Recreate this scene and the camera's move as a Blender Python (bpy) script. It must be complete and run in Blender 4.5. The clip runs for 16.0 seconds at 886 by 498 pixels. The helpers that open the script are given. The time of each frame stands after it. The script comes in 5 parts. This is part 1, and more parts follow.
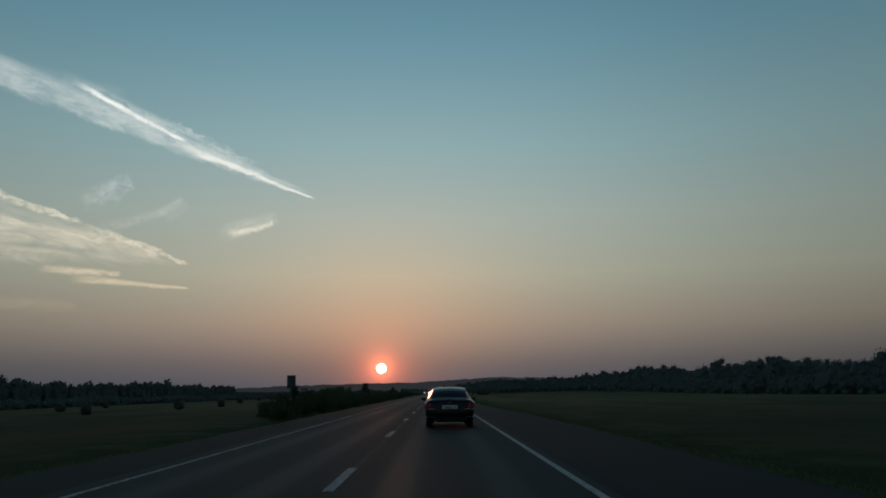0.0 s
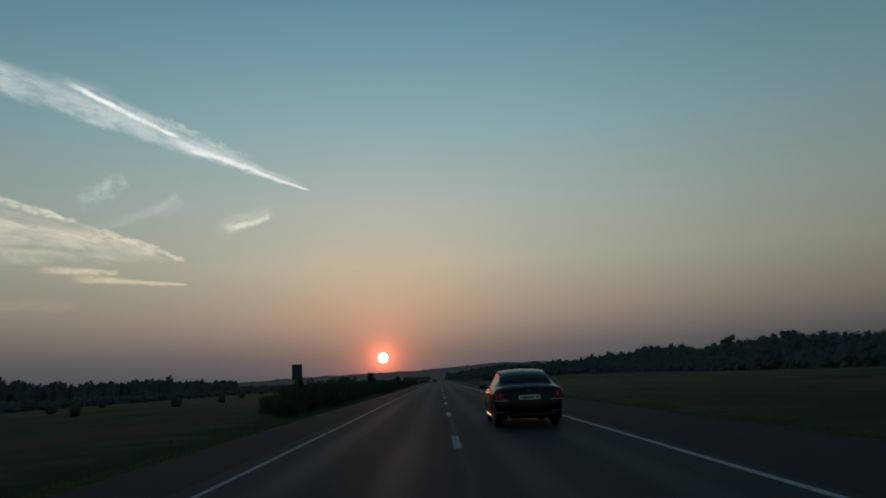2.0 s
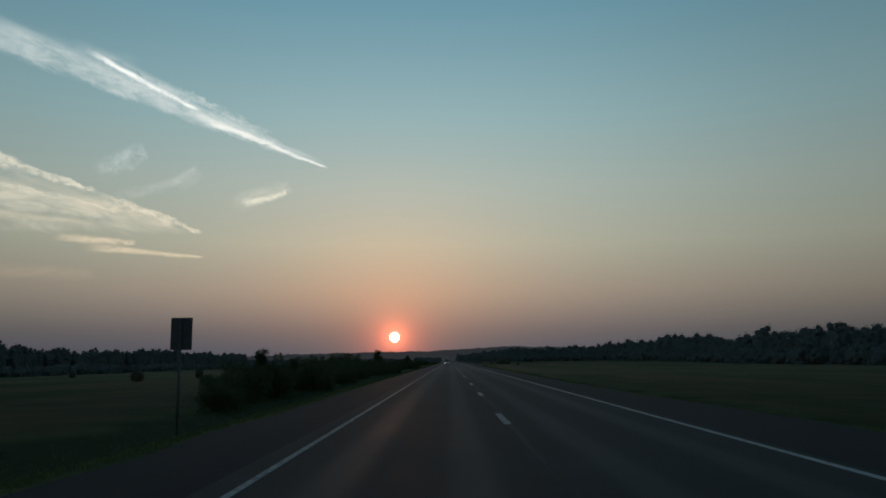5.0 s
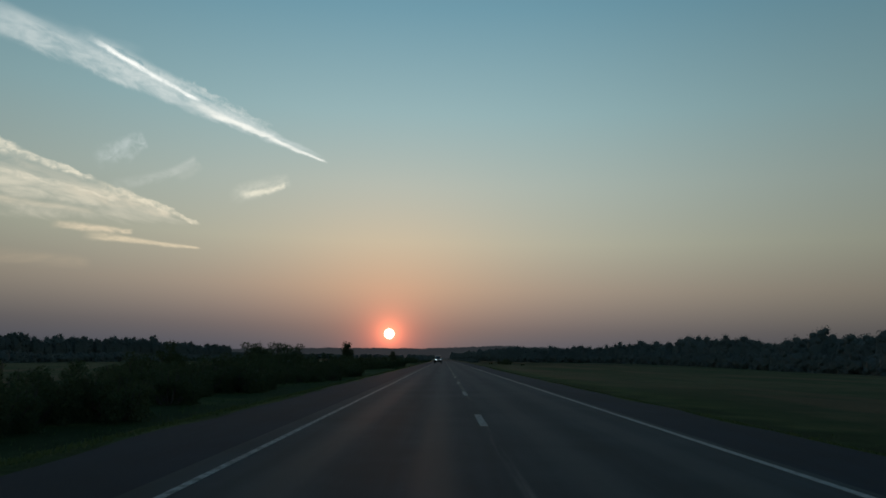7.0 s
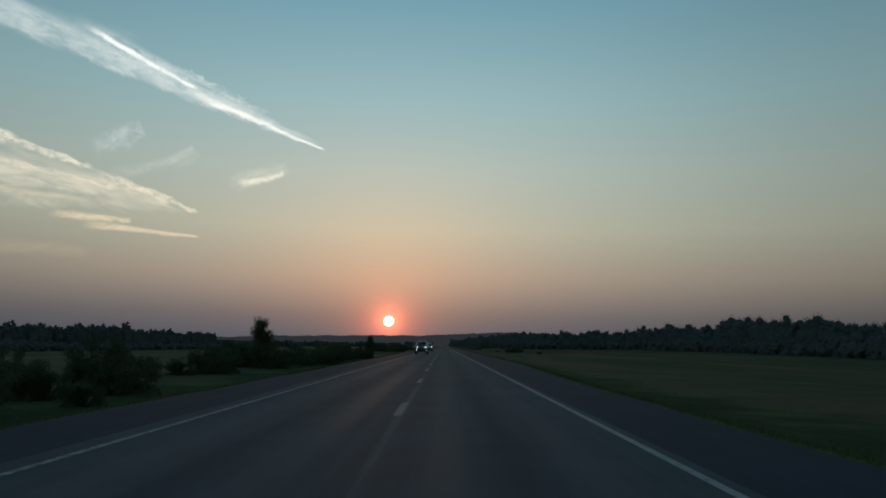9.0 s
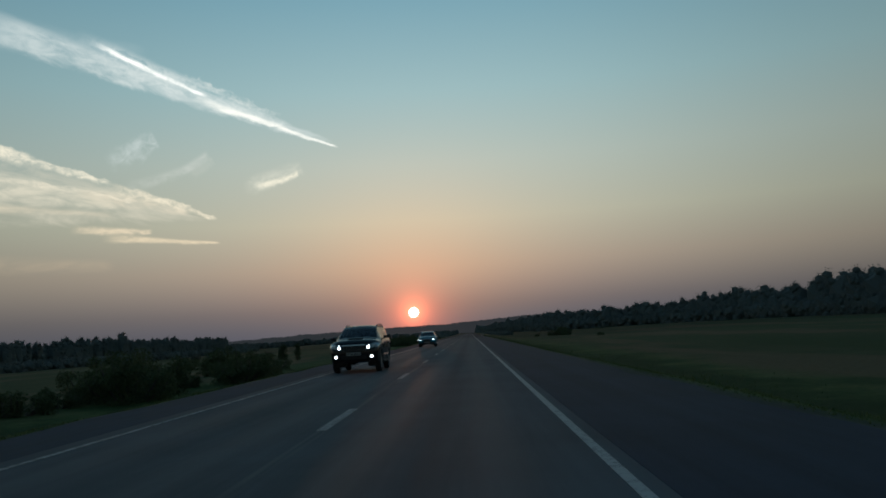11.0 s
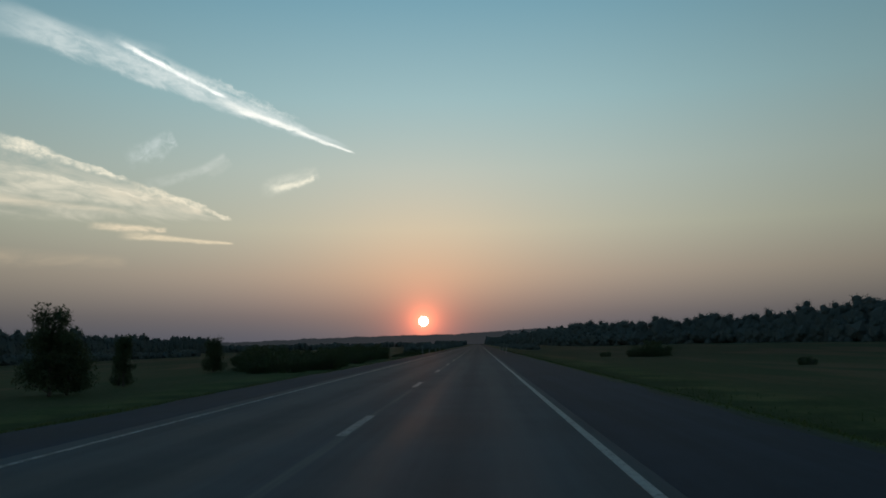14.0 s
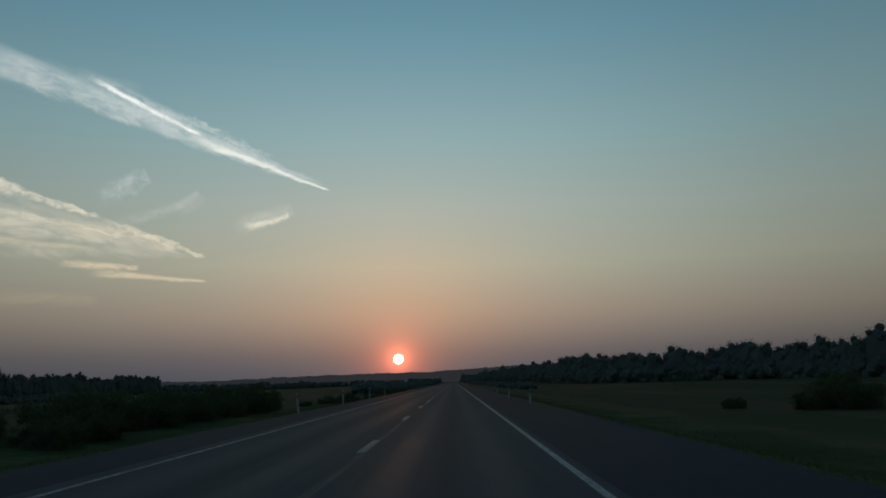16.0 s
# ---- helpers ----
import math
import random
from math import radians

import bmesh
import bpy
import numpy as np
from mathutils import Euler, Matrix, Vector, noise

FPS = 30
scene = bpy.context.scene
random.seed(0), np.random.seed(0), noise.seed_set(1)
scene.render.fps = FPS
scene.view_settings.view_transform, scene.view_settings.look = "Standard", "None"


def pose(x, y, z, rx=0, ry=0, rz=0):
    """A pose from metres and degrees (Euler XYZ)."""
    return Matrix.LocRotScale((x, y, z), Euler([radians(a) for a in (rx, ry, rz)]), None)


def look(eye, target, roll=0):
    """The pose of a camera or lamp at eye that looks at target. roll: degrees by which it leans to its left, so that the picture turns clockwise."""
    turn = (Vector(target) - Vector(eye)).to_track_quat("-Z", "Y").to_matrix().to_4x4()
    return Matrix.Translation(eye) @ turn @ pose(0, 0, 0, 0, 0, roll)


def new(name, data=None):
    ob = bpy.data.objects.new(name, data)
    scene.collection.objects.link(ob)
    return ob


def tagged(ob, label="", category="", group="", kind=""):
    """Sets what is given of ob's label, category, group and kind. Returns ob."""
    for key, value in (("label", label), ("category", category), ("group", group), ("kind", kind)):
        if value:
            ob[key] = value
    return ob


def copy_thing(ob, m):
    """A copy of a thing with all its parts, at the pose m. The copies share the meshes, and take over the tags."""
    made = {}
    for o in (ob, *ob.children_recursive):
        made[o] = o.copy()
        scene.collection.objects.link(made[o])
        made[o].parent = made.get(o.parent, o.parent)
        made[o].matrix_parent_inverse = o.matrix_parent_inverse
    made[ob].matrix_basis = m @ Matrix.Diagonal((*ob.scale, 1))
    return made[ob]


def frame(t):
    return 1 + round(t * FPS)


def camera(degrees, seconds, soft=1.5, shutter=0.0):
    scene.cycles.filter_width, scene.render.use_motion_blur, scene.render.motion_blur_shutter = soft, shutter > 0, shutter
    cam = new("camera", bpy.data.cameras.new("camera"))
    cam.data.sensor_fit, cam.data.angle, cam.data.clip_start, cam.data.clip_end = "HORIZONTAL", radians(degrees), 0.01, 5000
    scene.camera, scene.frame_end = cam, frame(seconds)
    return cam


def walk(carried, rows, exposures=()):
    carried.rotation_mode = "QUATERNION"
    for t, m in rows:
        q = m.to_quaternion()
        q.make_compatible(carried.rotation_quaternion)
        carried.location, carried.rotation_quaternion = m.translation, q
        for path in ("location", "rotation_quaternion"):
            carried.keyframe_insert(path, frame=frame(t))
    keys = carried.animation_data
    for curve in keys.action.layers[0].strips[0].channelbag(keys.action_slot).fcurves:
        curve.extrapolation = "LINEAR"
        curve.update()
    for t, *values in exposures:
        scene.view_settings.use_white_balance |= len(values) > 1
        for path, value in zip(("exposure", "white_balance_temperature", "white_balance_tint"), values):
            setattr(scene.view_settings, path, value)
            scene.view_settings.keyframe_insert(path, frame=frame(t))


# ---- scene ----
# The drive: the car overtakes a sedan, pulls ahead and settles in its own lane.
cam = camera(57.4, 16.0, soft=1.8)
ROWS = [
    (0, pose(1.415, 1.90, 1.25, 99.98, 0.59, -0.42)),
    (0.5, pose(1.183, 3.90, 1.25, 100.28, 1.52, -0.24)),
    (1, pose(0.788, 6.00, 1.25, 100.36, 1.88, -0.29)),
    (1.5, pose(0.283, 8.10, 1.25, 99.82, 3.21, -0.32)),
    (2, pose(-0.281, 10.40, 1.25, 99.10, 2.58, -0.26)),
    (2.5, pose(-0.670, 13.30, 1.25, 99.29, 1.06, 0.15)),
    (3, pose(-0.718, 16.90, 1.25, 99.28, 0.21, 0.71)),
    (3.5, pose(-0.967, 20.30, 1.25, 98.84, 0.71, 1.17)),
    (4, pose(-1.180, 23.90, 1.25, 98.38, 0.73, 1.05)),
    (4.5, pose(-1.150, 28.40, 1.25, 97.95, 0.53, 0.64)),
    (5, pose(-1.130, 34.50, 1.25, 97.83, 0.33, 0.47)),
    (5.5, pose(-1.074, 43.90, 1.25, 97.78, -0.05, 0.31)),
    (6, pose(-0.999, 57.60, 1.25, 97.76, -0.52, 0.18)),
    (6.5, pose(-0.903, 74.60, 1.25, 97.74, -0.96, 0.08)),
    (7, pose(-0.792, 93.00, 1.25, 97.69, -1.29, 0.05)),
    (7.5, pose(-0.502, 111.55, 1.25, 97.51, -1.88, 0.06)),
    (8, pose(0.020, 130.70, 1.25, 97.05, -1.26, 0.12)),
    (8.5, pose(0.507, 150.20, 1.25, 96.93, -1.49, 0.01)),
    (9, pose(0.798, 170.00, 1.25, 96.79, -0.99, 0.02)),
    (9.5, pose(1.211, 189.80, 1.25, 96.53, 0.31, 0.18)),
    (10, pose(1.644, 209.60, 1.25, 96.24, 1.83, 0.51)),
    (10.5, pose(1.993, 229.35, 1.25, 96.03, 2.99, 1.07)),
    (11, pose(2.156, 249.00, 1.25, 95.99, 3.20, 1.89)),
    (11.5, pose(2.246, 268.35, 1.25, 96.20, 2.08, 4.30)),
    (12, pose(2.216, 287.90, 1.25, 96.40, 1.89, 5.29)),
    (12.5, pose(2.149, 307.05, 1.25, 96.63, 1.59, 5.43)),
    (13, pose(2.032, 325.95, 1.25, 96.64, 0.92, 4.41)),
    (13.5, pose(2.018, 344.45, 1.25, 96.53, 0.99, 3.29)),
    (14, pose(1.941, 363.10, 1.25, 96.71, 0.75, 2.52)),
    (14.5, pose(1.818, 381.55, 1.25, 97.62, 0.27, 1.79)),
    (15, pose(1.772, 399.45, 1.25, 99.83, 1.08, 1.33)),
    (15.5, pose(1.735, 417.45, 1.25, 100.34, 1.31, 0.94)),
    (16, pose(1.737, 435.30, 1.25, 99.32, 1.06, 0.78)),
]

walk(cam, ROWS, exposures=[(0, 0.05), (3.5, 0.07), (4.5, 0.15), (7, 0.2), (11, 0.36), (13.5, 0.35), (14.5, 0.3), (15.2, 0.12), (16, 0.05)])

# ---------------------------------------------------------------- sky and sun
SUN_AZ, SUN_EL = radians(-3.87), radians(1.62)
SUN = Vector((math.sin(SUN_AZ) * math.cos(SUN_EL), math.cos(SUN_AZ) * math.cos(SUN_EL), math.sin(SUN_EL)))


class Nodes:
    """Short hand for building node trees."""

    def __init__(self, tree):
        self.t = tree
        tree.nodes.clear()

    def n(self, kind, **settings):
        node = self.t.nodes.new(kind)
        for key, value in settings.items():
            setattr(node, key, value)
        return node

    def put(self, socket, value):
        if isinstance(value, bpy.types.NodeSocket):
            self.t.links.new(value, socket)
        elif value is not None:
            socket.default_value = value

    def m(self, op, a, b=None, c=None, clamp=False):
        node = self.n("ShaderNodeMath", operation=op, use_clamp=clamp)
        for k, v in enumerate((a, b, c)):
            if v is not None:
                self.put(node.inputs[k], v)
        return node.outputs[0]

    def vm(self, op, a, b=None):
        node = self.n("ShaderNodeVectorMath", operation=op)
        self.put(node.inputs[0], a)
        if b is not None:
            self.put(node.inputs[1], b)
        return node.outputs["Value"] if op in ("DOT_PRODUCT", "LENGTH") else node.outputs[0]

    def step(self, value, lo, hi, a=0.0, b=1.0):
        node = self.n("ShaderNodeMapRange", interpolation_type="SMOOTHSTEP")
        for k, v in zip(("Value", "From Min", "From Max", "To Min", "To Max"), (value, lo, hi, a, b)):
            self.put(node.inputs[k], v)
        return node.outputs[0]

    def ramp(self, value, stops):
        node = self.n("ShaderNodeValToRGB")
        while len(node.color_ramp.elements) < len(stops):
            node.color_ramp.elements.new(0.5)
        for e, (p, c) in zip(node.color_ramp.elements, stops):
            e.position, e.color = p, (*c, 1)
        self.put(node.inputs[0], value)
        return node.outputs[0]

    def mix(self, f, a, b, blend="MIX"):
        node = self.n("ShaderNodeMix", data_type="RGBA", blend_type=blend)
        for k, v in ((0, f), (6, a), (7, b)):
            self.put(node.inputs[k], (*v, 1) if isinstance(v, tuple) and len(v) == 3 else v)
        return node.outputs[2]

    def noise(self, vector, scale, detail=4.0, rough=0.55, distort=0.0):
        node = self.n("ShaderNodeTexNoise")
        self.put(node.inputs["Vector"], vector)
        for k, v in (("Scale", scale), ("Detail", detail), ("Roughness", rough), ("Distortion", distort)):
            node.inputs[k].default_value = v
        return node.outputs["Fac"]

    def xyz(self, x, y, z):
        node = self.n("ShaderNodeCombineXYZ")
        for k, v in enumerate((x, y, z)):
            self.put(node.inputs[k], v)
        return node.outputs[0]


def lin(r, g, b):
    """A linear colour from display values of 0 to 255."""
    return tuple((v / 255 / 12.92 if v < 10.3 else ((v / 255 + 0.055) / 1.055) ** 2.4) for v in (r, g, b))


def build_sky():
    world = bpy.data.worlds.new("dusk_sky")
    scene.world = world
    world.use_nodes = True
    k = Nodes(world.node_tree)
    way = k.n("ShaderNodeTexCoord").outputs["Generated"]
    part = k.n("ShaderNodeSeparateXYZ")
    k.put(part.inputs[0], way)
    x, y, z = part.outputs
    up = k.m("ARCSINE", z)
    deg = k.m("MULTIPLY", up, 180 / math.pi)
    # the evening gradient away from the sun, by height over the horizon
    base = k.ramp(k.m("DIVIDE", deg, 90.0, clamp=True), [
        (0.0, lin(82, 82, 90)), (0.022, lin(96, 95, 95)), (0.055, lin(127, 125, 117)), (0.09, lin(142, 149, 138)),
        (0.135, lin(139, 156, 153)), (0.19, lin(123, 156, 163)), (0.27, lin(96, 141, 159)), (0.36, lin(72, 118, 142)),
        (0.6, lin(42, 76, 104)), (1.0, lin(26, 50, 80))])
    # warmer and brighter towards the sun's side
    toward = k.vm("DOT_PRODUCT", way, tuple(SUN))
    off = k.m("MULTIPLY", k.m("ARCCOSINE", k.m("MINIMUM", toward, 0.9999999)), 180 / math.pi)
    side = k.m("ADD", k.step(off, 150.0, 28.0, 0.48, 0.76), k.step(off, 42.0, 4.0, 0.0, 0.44))
    sky = k.mix(1.0, base, k.xyz(k.m("MULTIPLY", side, 1.02), side, k.m("MULTIPLY", side, 0.97)), "MULTIPLY")
    right = k.step(x, 0.08, 0.55, 1.0, 0.9)
    sky = k.mix(1.0, sky, k.xyz(right, right, right), "MULTIPLY")
    nish = k.n("ShaderNodeTexSky", sky_type="NISHITA", sun_disc=False, sun_elevation=SUN_EL, sun_rotation=SUN_AZ,
               air_density=1.6, dust_density=4.0, ozone_density=2.0)
    sky = k.mix(0.02, sky, nish.outputs[0], "ADD")
    # aureole: wide, lifted upwards, and a tight ring
    above = k.vm("LENGTH", k.xyz(k.m("MULTIPLY", k.m("SUBTRACT", x, SUN.x), 1.0), 0.0,
                                 k.m("MULTIPLY", k.m("SUBTRACT", z, SUN.z + 0.055), 1.25)))
    front = k.step(y, 0.0, 0.3)
    wide = k.m("MULTIPLY", k.m("EXPONENT", k.m("MULTIPLY", k.m("POWER", k.m("MULTIPLY", above, 7.5), 2.0), -1.0)), front)
    low = k.xyz(k.step(deg, 0.3, 5.0, 0.76, 1.0), k.step(deg, 0.3, 5.0, 0.81, 1.0), k.step(deg, 0.3, 5.0, 0.89, 1.0))
    ring = k.m("EXPONENT", k.m("MULTIPLY", off, -0.72))
    tight = k.m("EXPONENT", k.m("MULTIPLY", off, -2.2))
    sky = k.mix(1.0, sky, k.mix(1.0, k.xyz(wide, wide, wide), (0.085, 0.042, 0.010), "MULTIPLY"), "ADD")
    sky = k.mix(1.0, sky, low, "MULTIPLY")
    for f, c in ((ring, (0.74, 0.135, 0.045)), (tight, (1.7, 0.34, 0.16))):
        sky = k.mix(1.0, sky, k.mix(1.0, k.xyz(f, f, f), c, "MULTIPLY"), "ADD")
    # clouds: streaks on a plane ahead
    u, v = k.m("DIVIDE", x, k.m("MAXIMUM", y, 0.05)), k.m("DIVIDE", z, k.m("MAXIMUM", y, 0.05))

    def streak(head, tail, w0, w1, colour, amount, soft, grain, squeeze, up_edge=None, rag=0.0, cut=0.4, bend=0.0):
        """A streak from head to tail that widens from w0 to w1; soft: how far its lower side fades."""
        dx, dy = tail[0] - head[0], tail[1] - head[1]
        long = math.hypot(dx, dy)
        ex, ey = dx / long, dy / long
        pu, pv = k.m("SUBTRACT", u, head[0]), k.m("SUBTRACT", v, head[1])
        s = k.m("DIVIDE", k.m("ADD", k.m("MULTIPLY", pu, ex), k.m("MULTIPLY", pv, ey)), long)
        q = k.m("ADD", k.m("MULTIPLY", pu, ey), k.m("MULTIPLY", pv, -ex))
        if bend:
            q = k.m("ADD", q, k.m("MULTIPLY", k.m("MULTIPLY", s, k.m("SUBTRACT", 1.0, s)), bend))
        seat = k.xyz(k.m("MULTIPLY", s, long * grain / squeeze), k.m("MULTIPLY", q, grain), head[0] * 37)
        fine, coarse = k.noise(seat, 1.0, 6.0, 0.62, 0.6), k.noise(seat, 0.28, 3.0, 0.5)
        q = k.m("ADD", q, k.m("MULTIPLY", k.m("SUBTRACT", fine, 0.5), w1 * 0.35))
        if rag:
            q = k.m("ADD", q, k.m("MULTIPLY", k.m("SUBTRACT", k.noise(seat, 0.45, 4.0, 0.6), 0.5), rag))
        w = k.m("ADD", k.m("MULTIPLY", k.m("MAXIMUM", s, 0.0), w1 - w0), w0)
        r = k.m("DIVIDE", q, w)
        body = k.m("MULTIPLY", k.step(r, -1.0, -1.0 + soft[0]), k.step(r, 1.0, 1.0 - soft[1]))
        ends = k.m("MULTIPLY", k.step(s, -0.01, 0.05), k.step(s, 1.0, 0.72))
        tex = k.step(k.m("ADD", k.m("MULTIPLY", fine, 0.6), k.m("MULTIPLY", coarse, 0.4)), cut - 0.14, cut + 0.26)
        return k.m("MULTIPLY", k.m("MULTIPLY", k.m("MULTIPLY", body, ends), tex), amount, clamp=True), colour

    peach = (0.50, 0.39, 0.27)
    pieces = [
        # contrail: faint old end, veil, torn upper rim, and two bright cores
        streak((-0.40, 0.372), (-0.86, 0.505), 0.020, 0.045, (0.46, 0.54, 0.55), 0.45, (0.8, 0.8), 26, 2.6, cut=0.46, rag=0.03),
        streak((-0.160, 0.246), (-0.66, 0.455), 0.005, 0.031, (0.54, 0.60, 0.59), 0.80, (0.5, 0.6), 70, 2.6, cut=0.41, rag=0.012),
        streak((-0.210, 0.270), (-0.50, 0.405), 0.006, 0.026, (0.62, 0.67, 0.65), 0.70, (0.5, 0.5), 130, 1.8, cut=0.46),
        streak((-0.225, 0.286), (-0.36, 0.352), 0.004, 0.009, (0.62, 0.66, 0.63), 0.75, (0.9, 0.6), 150, 1.2, cut=0.47, rag=0.022),
        streak((-0.153, 0.241), (-0.345, 0.322), 0.0020, 0.0085, (0.82, 0.83, 0.77), 1.0, (0.8, 0.9), 130, 2.6, cut=0.33, rag=0.010),
        streak((-0.318, 0.319), (-0.474, 0.405), 0.0032, 0.0062, (0.88, 0.90, 0.86), 1.0, (0.8, 0.9), 140, 2.4, cut=0.35, rag=0.009, bend=0.008),
        # the large wing-shaped cloud
        streak((-0.320, 0.160), (-0.86, 0.268), 0.005, 0.100, (0.60, 0.56, 0.45), 0.72, (0.6, 0.30), 46, 4.2, rag=0.03, cut=0.47),
        streak((-0.43, 0.190), (-0.80, 0.252), 0.012, 0.045, (0.68, 0.63, 0.50), 0.66, (0.7, 0.5), 80, 4.0, cut=0.47, rag=0.02),
        streak((-0.309, 0.159), (-0.455, 0.208), 0.003, 0.0125, (0.78, 0.70, 0.54), 0.85, (1.1, 0.4), 150, 1.8, rag=0.016, cut=0.40, bend=-0.010),
        streak((-0.345, 0.170), (-0.50, 0.205), 0.006, 0.016, (0.68, 0.60, 0.46), 0.65, (0.9, 0.7), 110, 3.0, cut=0.43, rag=0.012),
        streak((-0.444, 0.212), (-0.64, 0.275), 0.004, 0.0140, (0.80, 0.74, 0.59), 0.85, (1.2, 0.4), 150, 1.8, rag=0.016, cut=0.41, bend=-0.012),
        streak((-0.415, 0.190), (-0.62, 0.235), 0.003, 0.009, (0.78, 0.71, 0.56), 0.6, (0.9, 0.6), 160, 3.0, rag=0.02, cut=0.45),
        streak((-0.44, 0.172), (-0.84, 0.222), 0.004, 0.020, (0.66, 0.58, 0.44), 0.62, (0.9, 0.9), 70, 5.0, cut=0.42, rag=0.014),
        # bars, puffs and low haze
        streak((-0.306, 0.129), (-0.46, 0.144), 0.0022, 0.0080, (0.72, 0.60, 0.42), 0.90, (0.8, 0.8), 120, 4.0, cut=0.37, rag=0.006),
        streak((-0.392, 0.148), (-0.50, 0.156), 0.004, 0.0085, (0.72, 0.60, 0.43), 0.80, (0.8, 0.8), 120, 2.4, cut=0.39, rag=0.010),
        streak((-0.198, 0.217), (-0.277, 0.197), 0.012, 0.017, (0.54, 0.55, 0.47), 0.70, (0.9, 0.9), 110, 1.4, cut=0.44, rag=0.014),
        streak((-0.204, 0.212), (-0.264, 0.199), 0.005, 0.007, (0.78, 0.74, 0.60), 0.95, (0.9, 0.9), 130, 1.6, cut=0.38, bend=0.016, rag=0.010),
        streak((-0.318, 0.243), (-0.43, 0.206), 0.009, 0.012, (0.50, 0.53, 0.49), 0.62, (0.9, 0.9), 80, 2.4, cut=0.42, bend=0.03, rag=0.012),
        streak((-0.312, 0.236), (-0.345, 0.215), 0.009, 0.012, (0.48, 0.50, 0.45), 0.32, (0.9, 0.9), 80, 1.4, cut=0.42),
        streak((-0.385, 0.268), (-0.45, 0.236), 0.018, 0.024, (0.52, 0.58, 0.57), 0.68, (0.9, 0.9), 95, 1.2, cut=0.46, rag=0.03),
        streak((-0.44, 0.108), (-0.80, 0.128), 0.010, 0.026, peach, 0.42, (0.9, 0.9), 40, 4.0, cut=0.44),
    ]
    for f, c in pieces:
        sky = k.mix(k.m("MULTIPLY", f, front), sky, c)
    # the sun's face
    disc = k.step(off, 0.37, 0.31)
    sky = k.mix(disc, sky, (4.5, 3.9, 3.2))
    out = k.n("ShaderNodeBackground")
    k.put(out.inputs[0], sky)
    k.put(out.inputs[1], 1.0)
    k.put(k.n("ShaderNodeOutputWorld").inputs[0], out.outputs[0])


build_sky()
sun = new("sun", bpy.data.lights.new("sun", "SUN"))
sun.data.energy, sun.data.angle, sun.data.color = 0.07, radians(0.55), (1.0, 0.42, 0.2)
sun.matrix_world = look((0, 0, 30), tuple(Vector((0, 0, 30)) - SUN))

# ---------------------------------------------------------------- materials
def material(name, build):
    mat = bpy.data.materials.new(name)
    mat.use_nodes = True
    k = Nodes(mat.node_tree)
    shader = k.n("ShaderNodeBsdfPrincipled")
    out = k.n("ShaderNodeOutputMaterial")
    k.put(out.inputs[0], shader.outputs[0])
    build(k, shader.inputs, out)
    return mat


def plain(name, colour, rough=0.6, metal=0.0, coat=0.0, spread=0.25, scale=6.0, bump=0.0, emit=0.0, specular=0.5):
    """A surface of one kind with grain at two scales."""
    def build(k, s, out):
        where = k.n("ShaderNodeTexCoord").outputs["Object"]
        big, small = k.noise(where, scale, 3.0), k.noise(where, scale * 11, 4.0)
        f = k.m("ADD", k.m("MULTIPLY", big, 0.6), k.m("MULTIPLY", small, 0.4))
        dark, light = tuple(c * (1 - spread) for c in colour), tuple(min(1, c * (1 + spread)) for c in colour)
        k.put(s["Base Color"], k.mix(k.step(f, 0.3, 0.7), dark, light))
        k.put(s["Roughness"], k.step(small, 0.3, 0.7, rough * 0.85, min(1, rough * 1.15)))
        s["Metallic"].default_value, s["Coat Weight"].default_value, s["Coat Roughness"].default_value = metal, coat, 0.04
        s["Specular IOR Level"].default_value = specular
        if bump:
            b = k.n("ShaderNodeBump")
            b.inputs["Strength"].default_value, b.inputs["Distance"].default_value = 0.6, bump
            k.put(b.inputs["Height"], small)
            k.put(s["Normal"], b.outputs[0])
        if emit:
            s["Emission Color"].default_value, s["Emission Strength"].default_value = (*colour, 1), emit
    return material(name, build)


